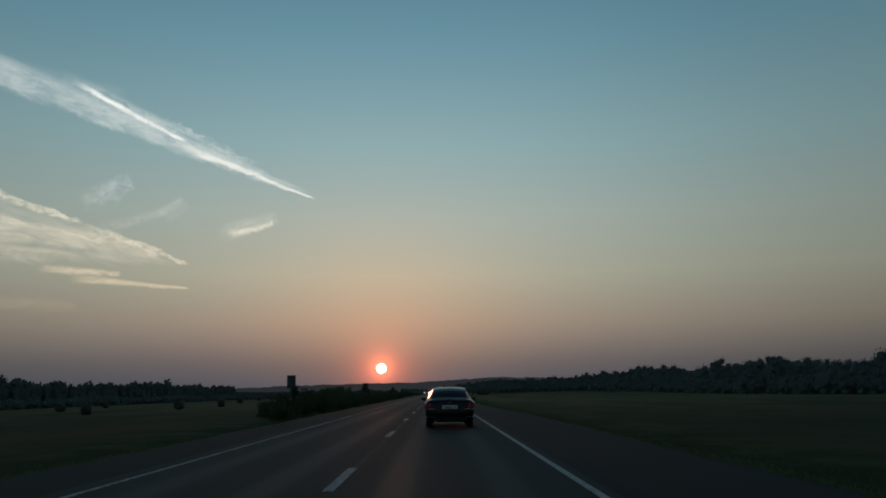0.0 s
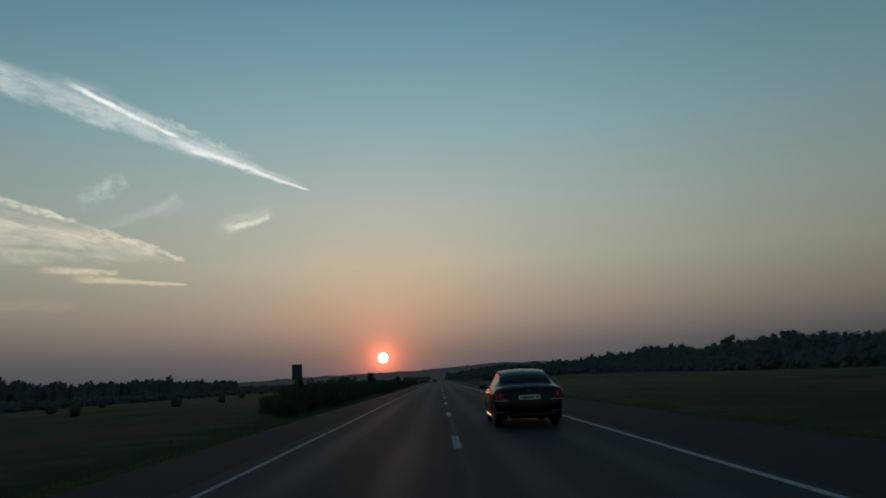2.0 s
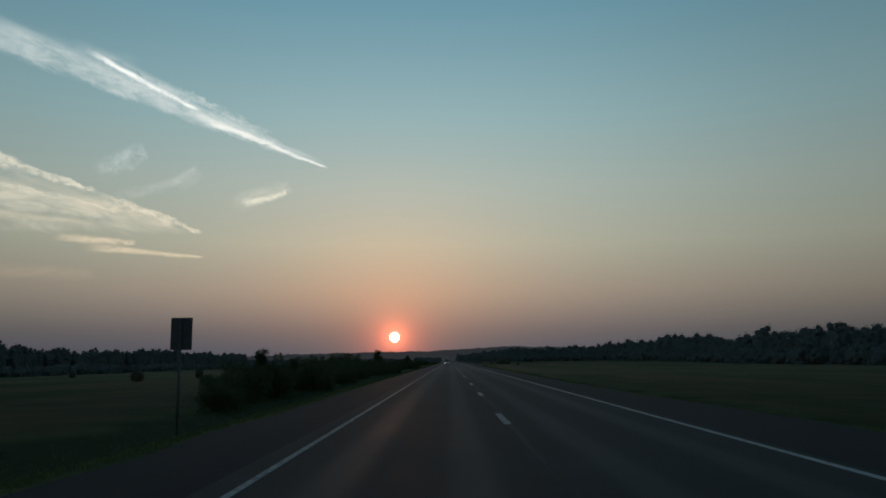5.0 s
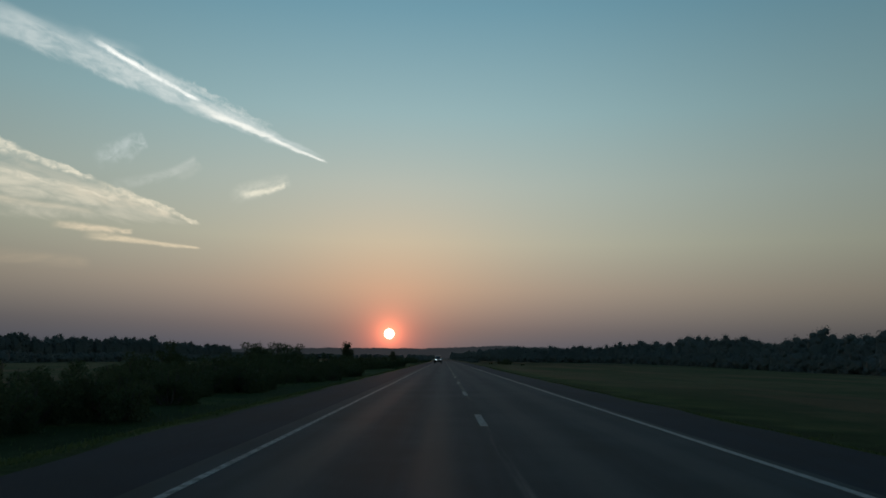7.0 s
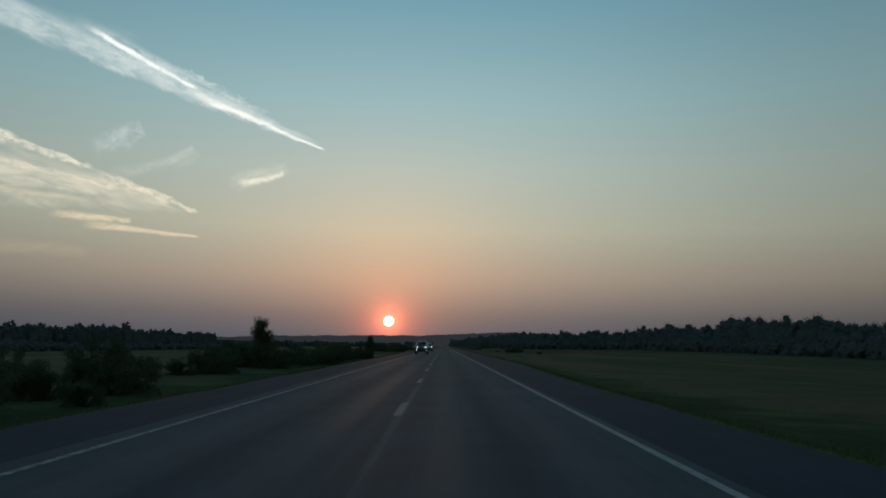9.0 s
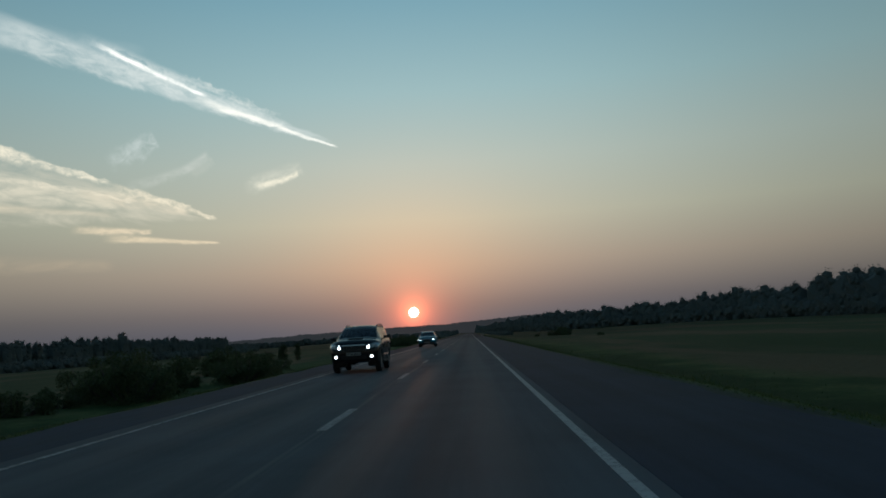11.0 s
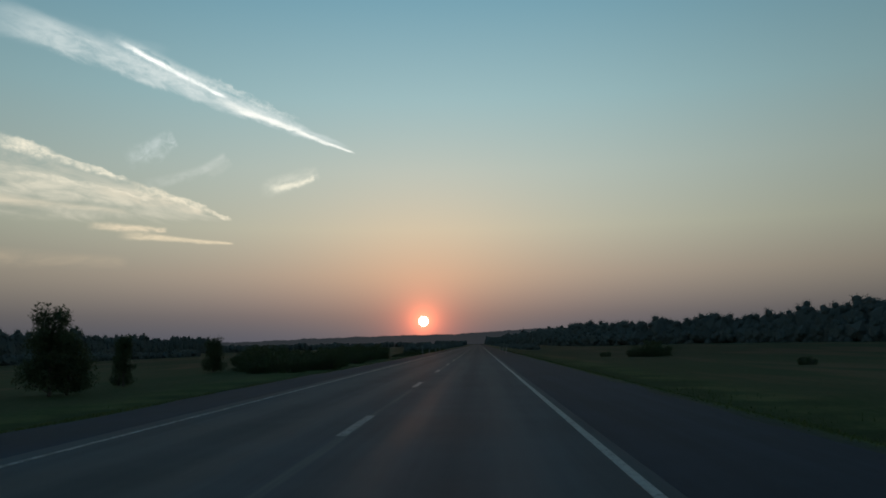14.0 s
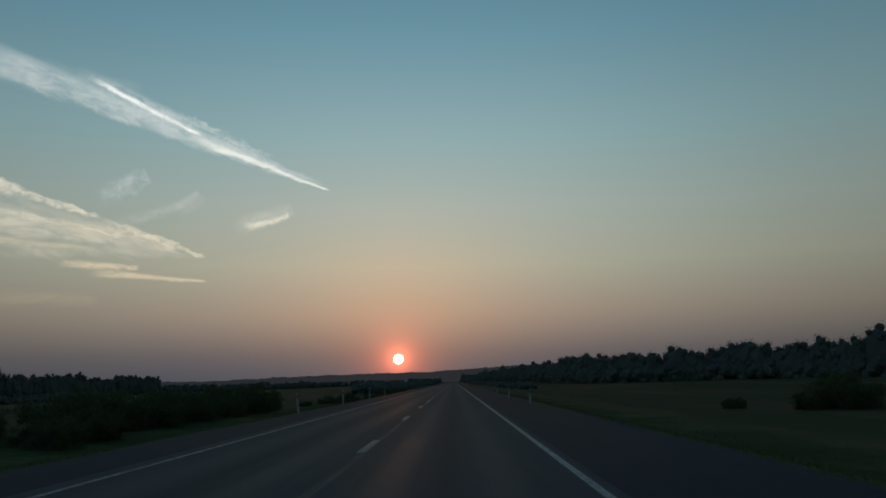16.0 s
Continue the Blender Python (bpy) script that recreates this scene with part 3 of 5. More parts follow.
def belt(name, label, line, depth, spacing, tall, seed, size, per_tree, mat=LEAF_HAZED, wide=0.55):
    """A wood seen from afar: one object of leafy crowns over shaded cores, with a row of trunks at its front."""
    rng = np.random.default_rng(seed)
    allv, allf, n = [], [], 0
    sv, sf = [], []
    pts = [Vector((*p, 0)) for p in line]
    shape = np.array([crown_shape(t) for t in np.linspace(0, 1, 101)])
    for a, b in zip(pts, pts[1:]):
        d = b - a
        side = Vector((d.y, -d.x, 0)).normalized()
        if side.x * (a.x + b.x) < 0:
            side = -side
        for j in range(max(1, int(d.length / spacing))):
            for row in range(depth):
                p = a + d * ((j + rng.uniform(0, 1)) * spacing / d.length) + side * (row * spacing * 1.5 + rng.uniform(0, spacing))
                swell = 1 + 0.30 * noise.noise(Vector((p.x * 0.02, p.y * 0.02, seed)))
                h = tall * swell * rng.uniform(0.84, 1.06) * (1.2 if rng.uniform() < 0.05 else 1.0)
                g = ground_z(p.x, p.y)
                if row == 0:
                    limb(sv, sf, (p.x, p.y, g - 0.3), (p.x + rng.normal() * 0.3, p.y, g + h * 0.8), 0.011 * h, 0.02, 4)
                w = h * wide * rng.uniform(0.75, 1.2) / 2
                # rounded clumps over the crown, each covered with leaves
                clumps = 13
                t = np.append(np.linspace(0.06, 0.84, clumps - 2), (0.8, 0.9))
                ang = rng.uniform(0, 2 * math.pi, clumps)
                off = w * shape[(t * 100).astype(int)] * rng.uniform(0.45, 0.8, clumps)
                ball_r = w * rng.uniform(0.34, 0.56, clumps) * (1.1 - 0.4 * t)
                mid = np.stack([p.x + off * np.cos(ang), p.y + off * np.sin(ang), g + h * t - ball_r * 0.3], 1)
                pick = rng.choice(clumps, per_tree, p=ball_r ** 2 / (ball_r ** 2).sum())
                way = rng.normal(size=(per_tree, 3))
                way /= np.linalg.norm(way, axis=1)[:, None]
                spot = mid[pick] + way * (ball_r[pick] * rng.uniform(0.8, 1.1, per_tree))[:, None]
                spot[:, 2] = np.maximum(spot[:, 2], g)
                u = rng.normal(size=(per_tree, 3))
                u /= np.linalg.norm(u, axis=1)[:, None]
                q = np.cross(u, rng.normal(size=(per_tree, 3)))
                q /= np.linalg.norm(q, axis=1)[:, None]
                s = size * rng.uniform(0.6, 1.4, per_tree)[:, None]
                allv.append(np.stack([spot - u * s, spot + q * s * 0.8, spot + u * s, spot - q * s * 0.8], 1).reshape(-1, 3))
                allf += np.arange(n, n + per_tree * 4).reshape(-1, 4).tolist()
                n += per_tree * 4
                # a faceted ball inside each clump and one in the middle keep the crown dense
                for c, rr, up in [(c, q, q) for c, q in zip(mid, ball_r * 0.7)] + [((p.x, p.y, g + h * 0.42), w * 0.78, h * 0.46)]:
                    allv.append(c + BALL_V * (rr, rr, up) * rng.uniform(0.9, 1.1, (12, 1)))
                    allf += (BALL_F + n).tolist()
                    n += 12
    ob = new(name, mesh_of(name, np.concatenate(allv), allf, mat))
    tagged(ob, label, "woodland", kind="stuff")
    tagged(piece("trunk", mesh_of("trunk", sv, sf, BARK), ob), kind="stuff")
    return ob


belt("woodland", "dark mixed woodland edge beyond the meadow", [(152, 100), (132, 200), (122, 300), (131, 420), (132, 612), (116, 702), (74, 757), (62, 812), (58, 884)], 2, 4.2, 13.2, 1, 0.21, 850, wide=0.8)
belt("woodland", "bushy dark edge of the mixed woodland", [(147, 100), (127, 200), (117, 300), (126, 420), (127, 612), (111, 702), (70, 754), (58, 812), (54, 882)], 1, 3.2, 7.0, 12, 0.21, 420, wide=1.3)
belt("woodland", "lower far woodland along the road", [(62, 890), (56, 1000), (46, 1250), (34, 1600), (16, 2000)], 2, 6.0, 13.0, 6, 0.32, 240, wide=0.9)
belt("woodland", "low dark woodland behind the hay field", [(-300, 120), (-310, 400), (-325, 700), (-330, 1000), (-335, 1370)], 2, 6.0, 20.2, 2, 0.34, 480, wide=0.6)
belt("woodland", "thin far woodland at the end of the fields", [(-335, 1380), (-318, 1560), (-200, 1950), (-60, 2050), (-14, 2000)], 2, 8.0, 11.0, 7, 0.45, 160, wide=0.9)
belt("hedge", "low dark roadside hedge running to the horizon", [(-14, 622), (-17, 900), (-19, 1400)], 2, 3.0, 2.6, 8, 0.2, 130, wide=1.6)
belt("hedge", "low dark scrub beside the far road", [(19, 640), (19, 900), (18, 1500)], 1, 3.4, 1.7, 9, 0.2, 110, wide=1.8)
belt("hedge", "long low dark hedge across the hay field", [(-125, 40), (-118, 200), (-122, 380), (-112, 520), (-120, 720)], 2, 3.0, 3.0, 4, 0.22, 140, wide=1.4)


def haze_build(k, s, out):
    """Haze painted as emission: the far ridge's evening colour, warmer below the sun."""
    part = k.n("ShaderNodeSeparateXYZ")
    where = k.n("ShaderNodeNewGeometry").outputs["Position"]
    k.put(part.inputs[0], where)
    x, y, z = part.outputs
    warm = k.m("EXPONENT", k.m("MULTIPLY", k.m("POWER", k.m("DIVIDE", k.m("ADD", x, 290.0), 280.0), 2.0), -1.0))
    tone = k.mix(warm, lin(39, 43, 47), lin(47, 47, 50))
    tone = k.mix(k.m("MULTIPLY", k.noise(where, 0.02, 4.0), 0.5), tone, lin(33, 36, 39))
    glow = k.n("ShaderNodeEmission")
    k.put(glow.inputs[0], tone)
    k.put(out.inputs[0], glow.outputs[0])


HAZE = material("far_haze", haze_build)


def far_ridge():
    """Wooded hills on the horizon, a closed ring far beyond the fields."""
    heights = [(-180, 0.4), (-40, 0.35), (-24, 0.30), (-16, 0.30), (-10.7, 0.50), (-4.7, 0.64), (-2, 0.66), (1, 0.80), (4, 1.0), (9, 0.9), (20, 0.7), (60, 0.5), (180, 0.4)]
    verts, faces, n = [], [], 2400
    for i in range(n):
        az = -180 + 360 * i / n
        for (a, ha), (b, hb) in zip(heights, heights[1:]):
            if a <= az <= b:
                el = ha + (hb - ha) * (az - a) / (b - a)
        el += 0.05 * noise.noise(Vector((az * 0.9, 0, 5))) + 0.05 * noise.noise(Vector((az * 4.0, 0, 2))) + 0.035 * abs(noise.noise(Vector((az * 17, 0, 1))))
        r = 3900.0
        px, py = r * math.sin(radians(az)), 250 + r * math.cos(radians(az))
        verts += [(px * 1.04, py * 1.04, -12.0), (px, py, -12.0), (px, py, r * math.tan(radians(el)) + 1.25), (px * 1.04, py * 1.04, r * math.tan(radians(el)) * 0.8)]
    for i in range(n):
        o, q = i * 4, (i + 1) % n * 4
        faces += [(o + 1, q + 1, q + 2, o + 2), (o + 2, q + 2, q + 3, o + 3), (o + 3, q + 3, q, o)]
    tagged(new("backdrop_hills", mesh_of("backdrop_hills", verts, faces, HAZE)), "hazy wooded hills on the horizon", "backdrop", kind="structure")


far_ridge()

rng = np.random.default_rng(11)
BUSHES = [make_bush(21, 3.0, 3.8, 10000, 0.055, "dense dark green willow bush beside the road"),
          make_bush(22, 2.6, 4.4, 11000, 0.055, "broad dark green roadside bush"),
          make_bush(23, 3.3, 2.6, 8000, 0.055, "upright dark green roadside bush", 0.4),
          make_bush(24, 1.5, 2.6, 5000, 0.05, "low dark bush in long grass")]
TREES = [make_tree(31, 4.3, 3.0, 11000, 0.07, "slender young birch tree in the meadow"),
         make_tree(32, 3.8, 3.2, 11000, 0.07, "bushy young tree in the meadow"),
         make_tree(33, 4.0, 1.9, 6500, 0.065, "narrow young tree above the bushes")]
used = set()


def plant(kinds, k, x, y, size=1.0, high=1.0, group=""):
    """Stands a plant on the ground; the first of each kind is the original itself."""
    m = pose(x, y, ground_z(x, y) - 0.03, 0, 0, rng.uniform(0, 360)) @ Matrix.Diagonal((size, size, size * high, 1))
    if (id(kinds), k) in used:
        ob = copy_thing(kinds[k], m)
    else:
        used.add((id(kinds), k))
        ob = kinds[k]
        ob.matrix_basis = m
    if group:
        tagged(ob, group=group)
    return ob


def bush_row(x, y0, y1, gap, spread, sizes, choice=(0, 1, 2), high=1.0, group="roadside bushes"):
    y = y0
    while y < y1:
        plant(BUSHES, int(rng.choice(choice)), x + rng.normal() * spread, y, rng.uniform(*sizes), high * rng.uniform(0.85, 1.15), group)
        y += gap * rng.uniform(0.6, 1.4)


bush_row(-13.2, 74, 82, 2.6, 0.8, (0.60, 0.80))
bush_row(-13.5, 83, 112, 2.3, 1.2, (0.95, 1.15))
bush_row(-14.0, 112, 150, 2.6, 1.4, (0.70, 0.95), (0, 1, 1))
bush_row(-14.0, 150, 206, 2.8, 1.6, (0.62, 0.88), (0, 1, 1))
bush_row(-18.5, 104, 236, 3.6, 1.6, (0.75, 1.05), (0, 1))
for k, x, y, s in ((2, -18.5, 146, 1.05), (0, -19.2, 149, 1.1), (0, -21.0, 178, 1.3), (1, -21.6, 181, 1.5), (0, -21.2, 184, 1.55), (0, -20.6, 190, 1.6), (1, -21.4, 193, 1.6), (0, -21.0, 196, 1.65), (1, -20.4, 199, 1.6),
                   (0, -20.2, 242, 1.15), (0, -20.6, 245, 1.2), (1, -20.0, 249, 1.1)):
    plant(BUSHES, k, x, y, s, 1.0, "roadside bushes")
bush_row(-15.5, 245, 322, 3.2, 2.6, (0.85, 1.15), (1, 1, 3), 0.85)
bush_row(-16.5, 436, 521, 1.9, 1.2, (0.85, 1.05), (0, 1, 1, 0), 0.95)
bush_row(-20.0, 441, 517, 2.8, 1.6, (0.9, 1.1), (0, 1), 0.92)
bush_row(-12.0, 525, 632, 6.0, 1.5, (0.6, 0.8), (1, 3), 0.7)
for k, x, y, s in ((2, -13.5, 88, 0.80), (2, -14.2, 103, 0.85), (0, -22.0, 272, 1.2), (0, -20.3, 404.6, 0.86), (1, -19.9, 405.6, 0.86),
                   (2, -20.4, 413.6, 1.0), (2, -21.0, 414.3, 0.85), (1, -23.6, 440.6, 0.95), (1, -22.0, 393.5, 0.62), (2, -20.5, 355, 0.72), (1, -24, 362, 0.6)):
    plant(TREES, k, x, y, s, 1.0, "young trees in the meadow")
for k, x, y, s in ((1, 28.8, 493, 1.2), (0, 29.8, 494, 1.3), (1, 30.6, 496, 1.15), (0, 29.0, 496, 1.2), (3, 26.4, 493, 1.2), (3, 22.6, 497, 0.8), (3, 33, 442, 0.8), (3, -19.0, 383, 0.8), (1, -30, 340, 0.7), (3, -34, 362, 1.0), (3, -27, 350, 1.0)):
    plant(BUSHES, k, x, y, s, 0.9, "lone bushes in the meadow")

# ---------------------------------------------------------------- cars
def glass_build(k, s, out):
    clear, shine, both = k.n("ShaderNodeBsdfTransparent"), k.n("ShaderNodeBsdfGlossy"), k.n("ShaderNodeMixShader")
    clear.inputs[0].default_value = (0.42, 0.46, 0.45, 1)
    shine.inputs["Roughness"].default_value = 0.02
    fres = k.n("ShaderNodeFresnel")
    fres.inputs[0].default_value = 1.5
    k.put(both.inputs[0], k.m("ADD", k.m("MULTIPLY", fres.outputs[0], 0.9), 0.02))
    k.put(both.inputs[1], clear.outputs[0])
    k.put(both.inputs[2], shine.outputs[0])
    k.put(out.inputs[0], both.outputs[0])


def car_paint(name, colour, metal):
    """Lacquered car paint with a little road dust."""
    def build(k, s, out):
        where = k.n("ShaderNodeTexCoord").outputs["Object"]
        dust = k.m("MULTIPLY", k.step(k.noise(where, 2.2, 5.0, 0.65), 0.35, 0.75), 0.02)
        k.put(s["Base Color"], k.mix(dust, colour, (0.09, 0.08, 0.07)))
        s["Metallic"].default_value, s["Roughness"].default_value = metal, 0.4
        s["Specular IOR Level"].default_value = 0.012
        s["Coat Weight"].default_value, s["Coat Roughness"].default_value = 0.5, 0.03
    return material(name, build)


GLASS = material("car_glass", glass_build)
TINT = plain("dark_tinted_glass", (0.003, 0.0035, 0.004), 0.05, spread=0.1, specular=0.13)
PAINT_SEDAN = car_paint("black_car_paint", (0.004, 0.0055, 0.009), 0.0)
PAINT_SUV = car_paint("dark_graphite_car_paint", (0.010, 0.0105, 0.012), 0.2)
PAINT_TEAL = car_paint("teal_blue_car_paint", (0.013, 0.128, 0.180), 0.35)
BLACK = plain("black_plastic", (0.012, 0.012, 0.013), 0.6, spread=0.3, scale=20)
RUBBER = plain("tyre_rubber", (0.014, 0.014, 0.014), 0.85, spread=0.3, scale=14, bump=0.004)
ALLOY = plain("alloy", (0.26, 0.265, 0.27), 0.38, metal=0.9, spread=0.15, scale=12)
CHROME = plain("chrome", (0.62, 0.62, 0.62), 0.35, metal=0.8, spread=0.08)
DARK_TRIM = plain("dark_chrome", (0.07, 0.07, 0.075), 0.3, metal=0.8, spread=0.1)
SEAT = plain("seat_cloth", (0.03, 0.03, 0.032), 0.9, spread=0.3, scale=30)
TAIL = plain("red_lamp_plastic", (0.105, 0.005, 0.010), 0.2, coat=0.15, spread=0.25, scale=18, specular=0.2)
TAIL_LIT = plain("lit_tail_bulb", (1.0, 0.05, 0.06), 0.3, emit=0.045)
LENS = plain("clear_lamp_lens", (0.22, 0.24, 0.25), 0.08, coat=1.0, metal=0.4, spread=0.3, scale=22)
LAMP_LIT = plain("lit_headlamp", (0.80, 0.88, 1.0), 0.2, emit=7.0)
PLATE_WHITE = plain("plate_white", (0.80, 0.81, 0.80), 0.45, spread=0.06)
PLATE_GREY = plain("plate_grey", (0.26, 0.26, 0.25), 0.6, spread=0.2)
PLATE_INK = plain("plate_ink", (0.02, 0.02, 0.022), 0.5)


def box_bm(x, y, z, sx, sy, sz, bevel=0.0, bm=None):
    """A bevelled box about a centre, added to a bmesh."""
    bm = bm or bmesh.new()
    got = bmesh.ops.create_cube(bm, size=1, matrix=Matrix.Translation((x, y, z)) @ Matrix.Diagonal((sx, sy, sz, 1)))
    if bevel:
        edges = list({e for v in got["verts"] for e in v.link_edges})
        bmesh.ops.bevel(bm, geom=edges, offset=bevel, segments=2, affect="EDGES", profile=0.5)
    return bm


def lathe(profile, sides, axis="x"):
    """A bmesh turned round the x axis from (x, radius) points."""
    bm = bmesh.new()
    rings = [[bm.verts.new((px, r * math.cos(2 * math.pi * k / sides), r * math.sin(2 * math.pi * k / sides))) for k in range(sides)] for px, r in profile]
    for a, b in zip(rings, rings[1:]):
        for k in range(sides):
            bm.faces.new((a[k], a[(k + 1) % sides], b[(k + 1) % sides], b[k]))
    return bm


def wheel(parent, x, y, radius, wide, spokes):
    """A road wheel: tyre with a tread shoulder, dished rim and spokes. x is the outer face."""
    s = 1 if x > 0 else -1
    hub = new("wheel")
    hub.parent = parent
    hub.matrix_basis = pose(x, y, radius) @ Matrix.Diagonal((s, 1, 1, 1))
    rim = radius * 0.66
    part("tyre", lathe([(-0.01, rim), (0.0, rim + 0.02), (0.002, radius * 0.85), (-0.03, radius * 0.985), (-0.06, radius), (-wide + 0.06, radius), (-wide + 0.02, radius * 0.97), (-wide, radius * 0.8), (-wide, rim)], 40), RUBBER, hub, "black rubber tyre", True)
    bm = lathe([(-0.006, rim + 0.004), (0.002, rim - 0.012), (-0.03, rim - 0.022), (-wide, rim - 0.03)], 40)
    for k in range(spokes):
        w = 2 * math.pi * k / spokes
        m = Matrix.Rotation(w, 4, "X") @ Matrix.Translation((-0.022, 0, rim * 0.55))
        got = bmesh.ops.create_cube(bm, size=1, matrix=m @ Matrix.Diagonal((0.03, rim * 0.17, rim * 0.95, 1)))
        for v in got["verts"]:
            q = Matrix.Rotation(-w, 4, "X") @ v.co
            if q.z > rim * 0.5:
                q.y *= 1.5
            v.co = Matrix.Rotation(w, 4, "X") @ q
    part("rim", bm, ALLOY, hub, "silver alloy rim with spokes")
    part("hub_cap", lathe([(0.0, 0.001), (0.0, rim * 0.2), (-0.03, rim * 0.26)], 20), ALLOY, hub)
    part("brake_disc", lathe([(-0.09, 0.001), (-0.09, rim * 0.78), (-0.11, rim * 0.78)], 28), BLACK, hub)
    return hub


class Car:
    """A car body lofted from its plan and profile; y runs from the rear bumper to the front."""

    def __init__(self, spec):
        self.s = spec
        self.length = spec["length"]

    def curve(self, key, y):
        pts = self.s[key]
        for (a, va), (b, vb) in zip(pts, pts[1:]):
            if y <= b:
                t = max(0.0, (y - a) / (b - a))
                if key in ("top",):
                    return va + (vb - va) * t
                return va + (vb - va) * t * t * (3 - 2 * t)
        return pts[-1][1]

    def sill(self, y):
        z = self.s["sill"] + 0.10 * smoothstep(abs(y - self.length / 2), self.length / 2 - 0.5, self.length / 2)
        for axle in self.s["axles"]:
            r = self.s["radius"] * 1.13
            d = abs(y - axle)
            if d < r:
                z = max(z, self.s["radius"] + math.sqrt(r * r - d * d) * 0.98)
        return z

    def contour(self, y):
        w, zs, zt, wr, zb = self.curve("plan", y), self.curve("belt", y), self.curve("top", y), self.curve("roof", y), self.sill(y)
        zb = min(zb, zs - 0.06)
        g = min(1.0, max(0.0, (zt - zs - 0.05) / 0.22))
        h = zs - zb
        low = self.s.get("tuck", 0.95)
        pts = [(w * (low + 0.02 * (1 - h / 0.8)), zb), (w * 0.965, zb + 0.14 * h), (w * 0.985, zb + 0.5 * h), (w, zb + 0.85 * h), (w * 0.975, zs - 0.05 * min(1, h / 0.4)), (w * 0.93, zs)]
        six = (w * (0.92 - 0.06 * (1 - g)), zs + 0.012 + 0.25 * (zt - zs) * (1 - g))
        seven = (w * 0.72 * (1 - g) + wr * g, zs + 0.75 * (zt - zs) * (1 - g) + (zt - zs - 0.055) * g)
        six_b = (six[0] + (seven[0] - six[0]) * 0.90, six[1] + (seven[1] - six[1]) * 0.90)
        eight = (seven[0] * 0.62, zt - (zt - seven[1]) * 0.26)
        seven_b = (seven[0] * 0.93, seven[1] + (eight[1] - seven[1]) * 0.3)
        return pts + [six, six_b, seven, seven_b, eight, (0.0, zt)]

    def lean(self, y, z):
        """How far the ends of the body lean in with height."""
        s, half = self.s, 0.55
        a, b = max(0.0, 1 - y / half), max(0.0, 1 - (self.length - y) / half)
        rear = s["rear_lean"] * max(0.0, (z - s["rear_mid"])) ** 1.5 + 0.35 * max(0.0, s["rear_mid"] - 0.1 - z) ** 2
        front = s["front_lean"] * max(0.0, (z - s["front_mid"])) ** 1.4 + 0.6 * max(0.0, s["front_mid"] - z) ** 2
        return a * a * rear - b * b * front

    def end(self, x, z, front):
        """The y of the rear or front face at x and z, and a bit proud."""
        y = self.length if front else 0.0
        w = self.curve("plan", y)
        f = min(1.0, abs(x) / w)
        bulge = (self.s["front_bulge"] if front else -self.s["rear_bulge"]) * (1 - f ** 2.4)
        return y + self.lean(y, z) + bulge

    def side(self, y, z):
        """The half width of the body's side at y and z."""
        c = self.contour(y)
        for (xa, za), (xb, zb) in zip(c, c[1:]):
            if za <= z <= zb:
                return xa + (xb - xa) * (z - za) / max(1e-6, zb - za)
        return c[0][0] if z < c[0][1] else c[5][0]

    def build(self, root, paint):
        s, n = self.s, self.length
        ys = {round(0.07 * k, 3) for k in range(int(n / 0.07) + 1)} | {0.0, 0.02, 0.05, n, n - 0.02, n - 0.05}
        for axle in s["axles"]:
            r = s["radius"] * 1.13
            ys |= {round(axle + r * math.sin(a * math.pi / 20), 3) for a in range(-10, 11)}
        cuts = [c for win in s["windows"] for c in win] + list(s["rear_glass"]) + list(s["screen"]) + s["doors"]
        ys = sorted(y for y in ys if all(abs(y - c) > 0.02 for c in cuts)) + cuts
        ys = sorted(set(y for y in ys if 0 <= y <= n))
        rows = [self.contour(y) for y in ys]
        m = len(rows[0])
        groups = {}

        def face(key, quad):
            groups.setdefault(key, []).append(quad)

        for i in range(len(ys) - 1):
            mid = (ys[i] + ys[i + 1]) / 2
            for j in range(m - 1):
                for sgn in (1, -1):
                    quad = []
                    for ii, jj in ((i, j), (i + 1, j), (i + 1, j + 1), (i, j + 1)):
                        px, pz = rows[ii][jj]
                        quad.append((sgn * px, ys[ii] + self.lean(ys[ii], pz), pz))
                    key = "body_shell"
                    if j == 6:
                        for k, (a, b) in enumerate(s["windows"]):
                            if a < mid < b:
                                key = ("side_window", k, sgn)
                        if key == "body_shell" and s["windows"][0][0] < mid < s["windows"][-1][1]:
                            key = ("pillar_trim", sum(b < mid for a, b in s["windows"]), sgn)
                    elif j == 7 and s["windows"][0][0] < mid < s["windows"][-1][1]:
                        key = ("window_frame", 0, sgn)
                    elif j >= 9:
                        if s["rear_glass"][0] < mid < s["rear_glass"][1]:
                            key = "rear_window"
                        elif s["screen"][0] < mid < s["screen"][1]:
                            key = "windscreen"
                    elif j <= 4:
                        for k, (a, b) in enumerate(zip(s["doors"], s["doors"][1:])):
                            if a < mid < b:
                                key = ("door", k, sgn)
                    face(key, quad)
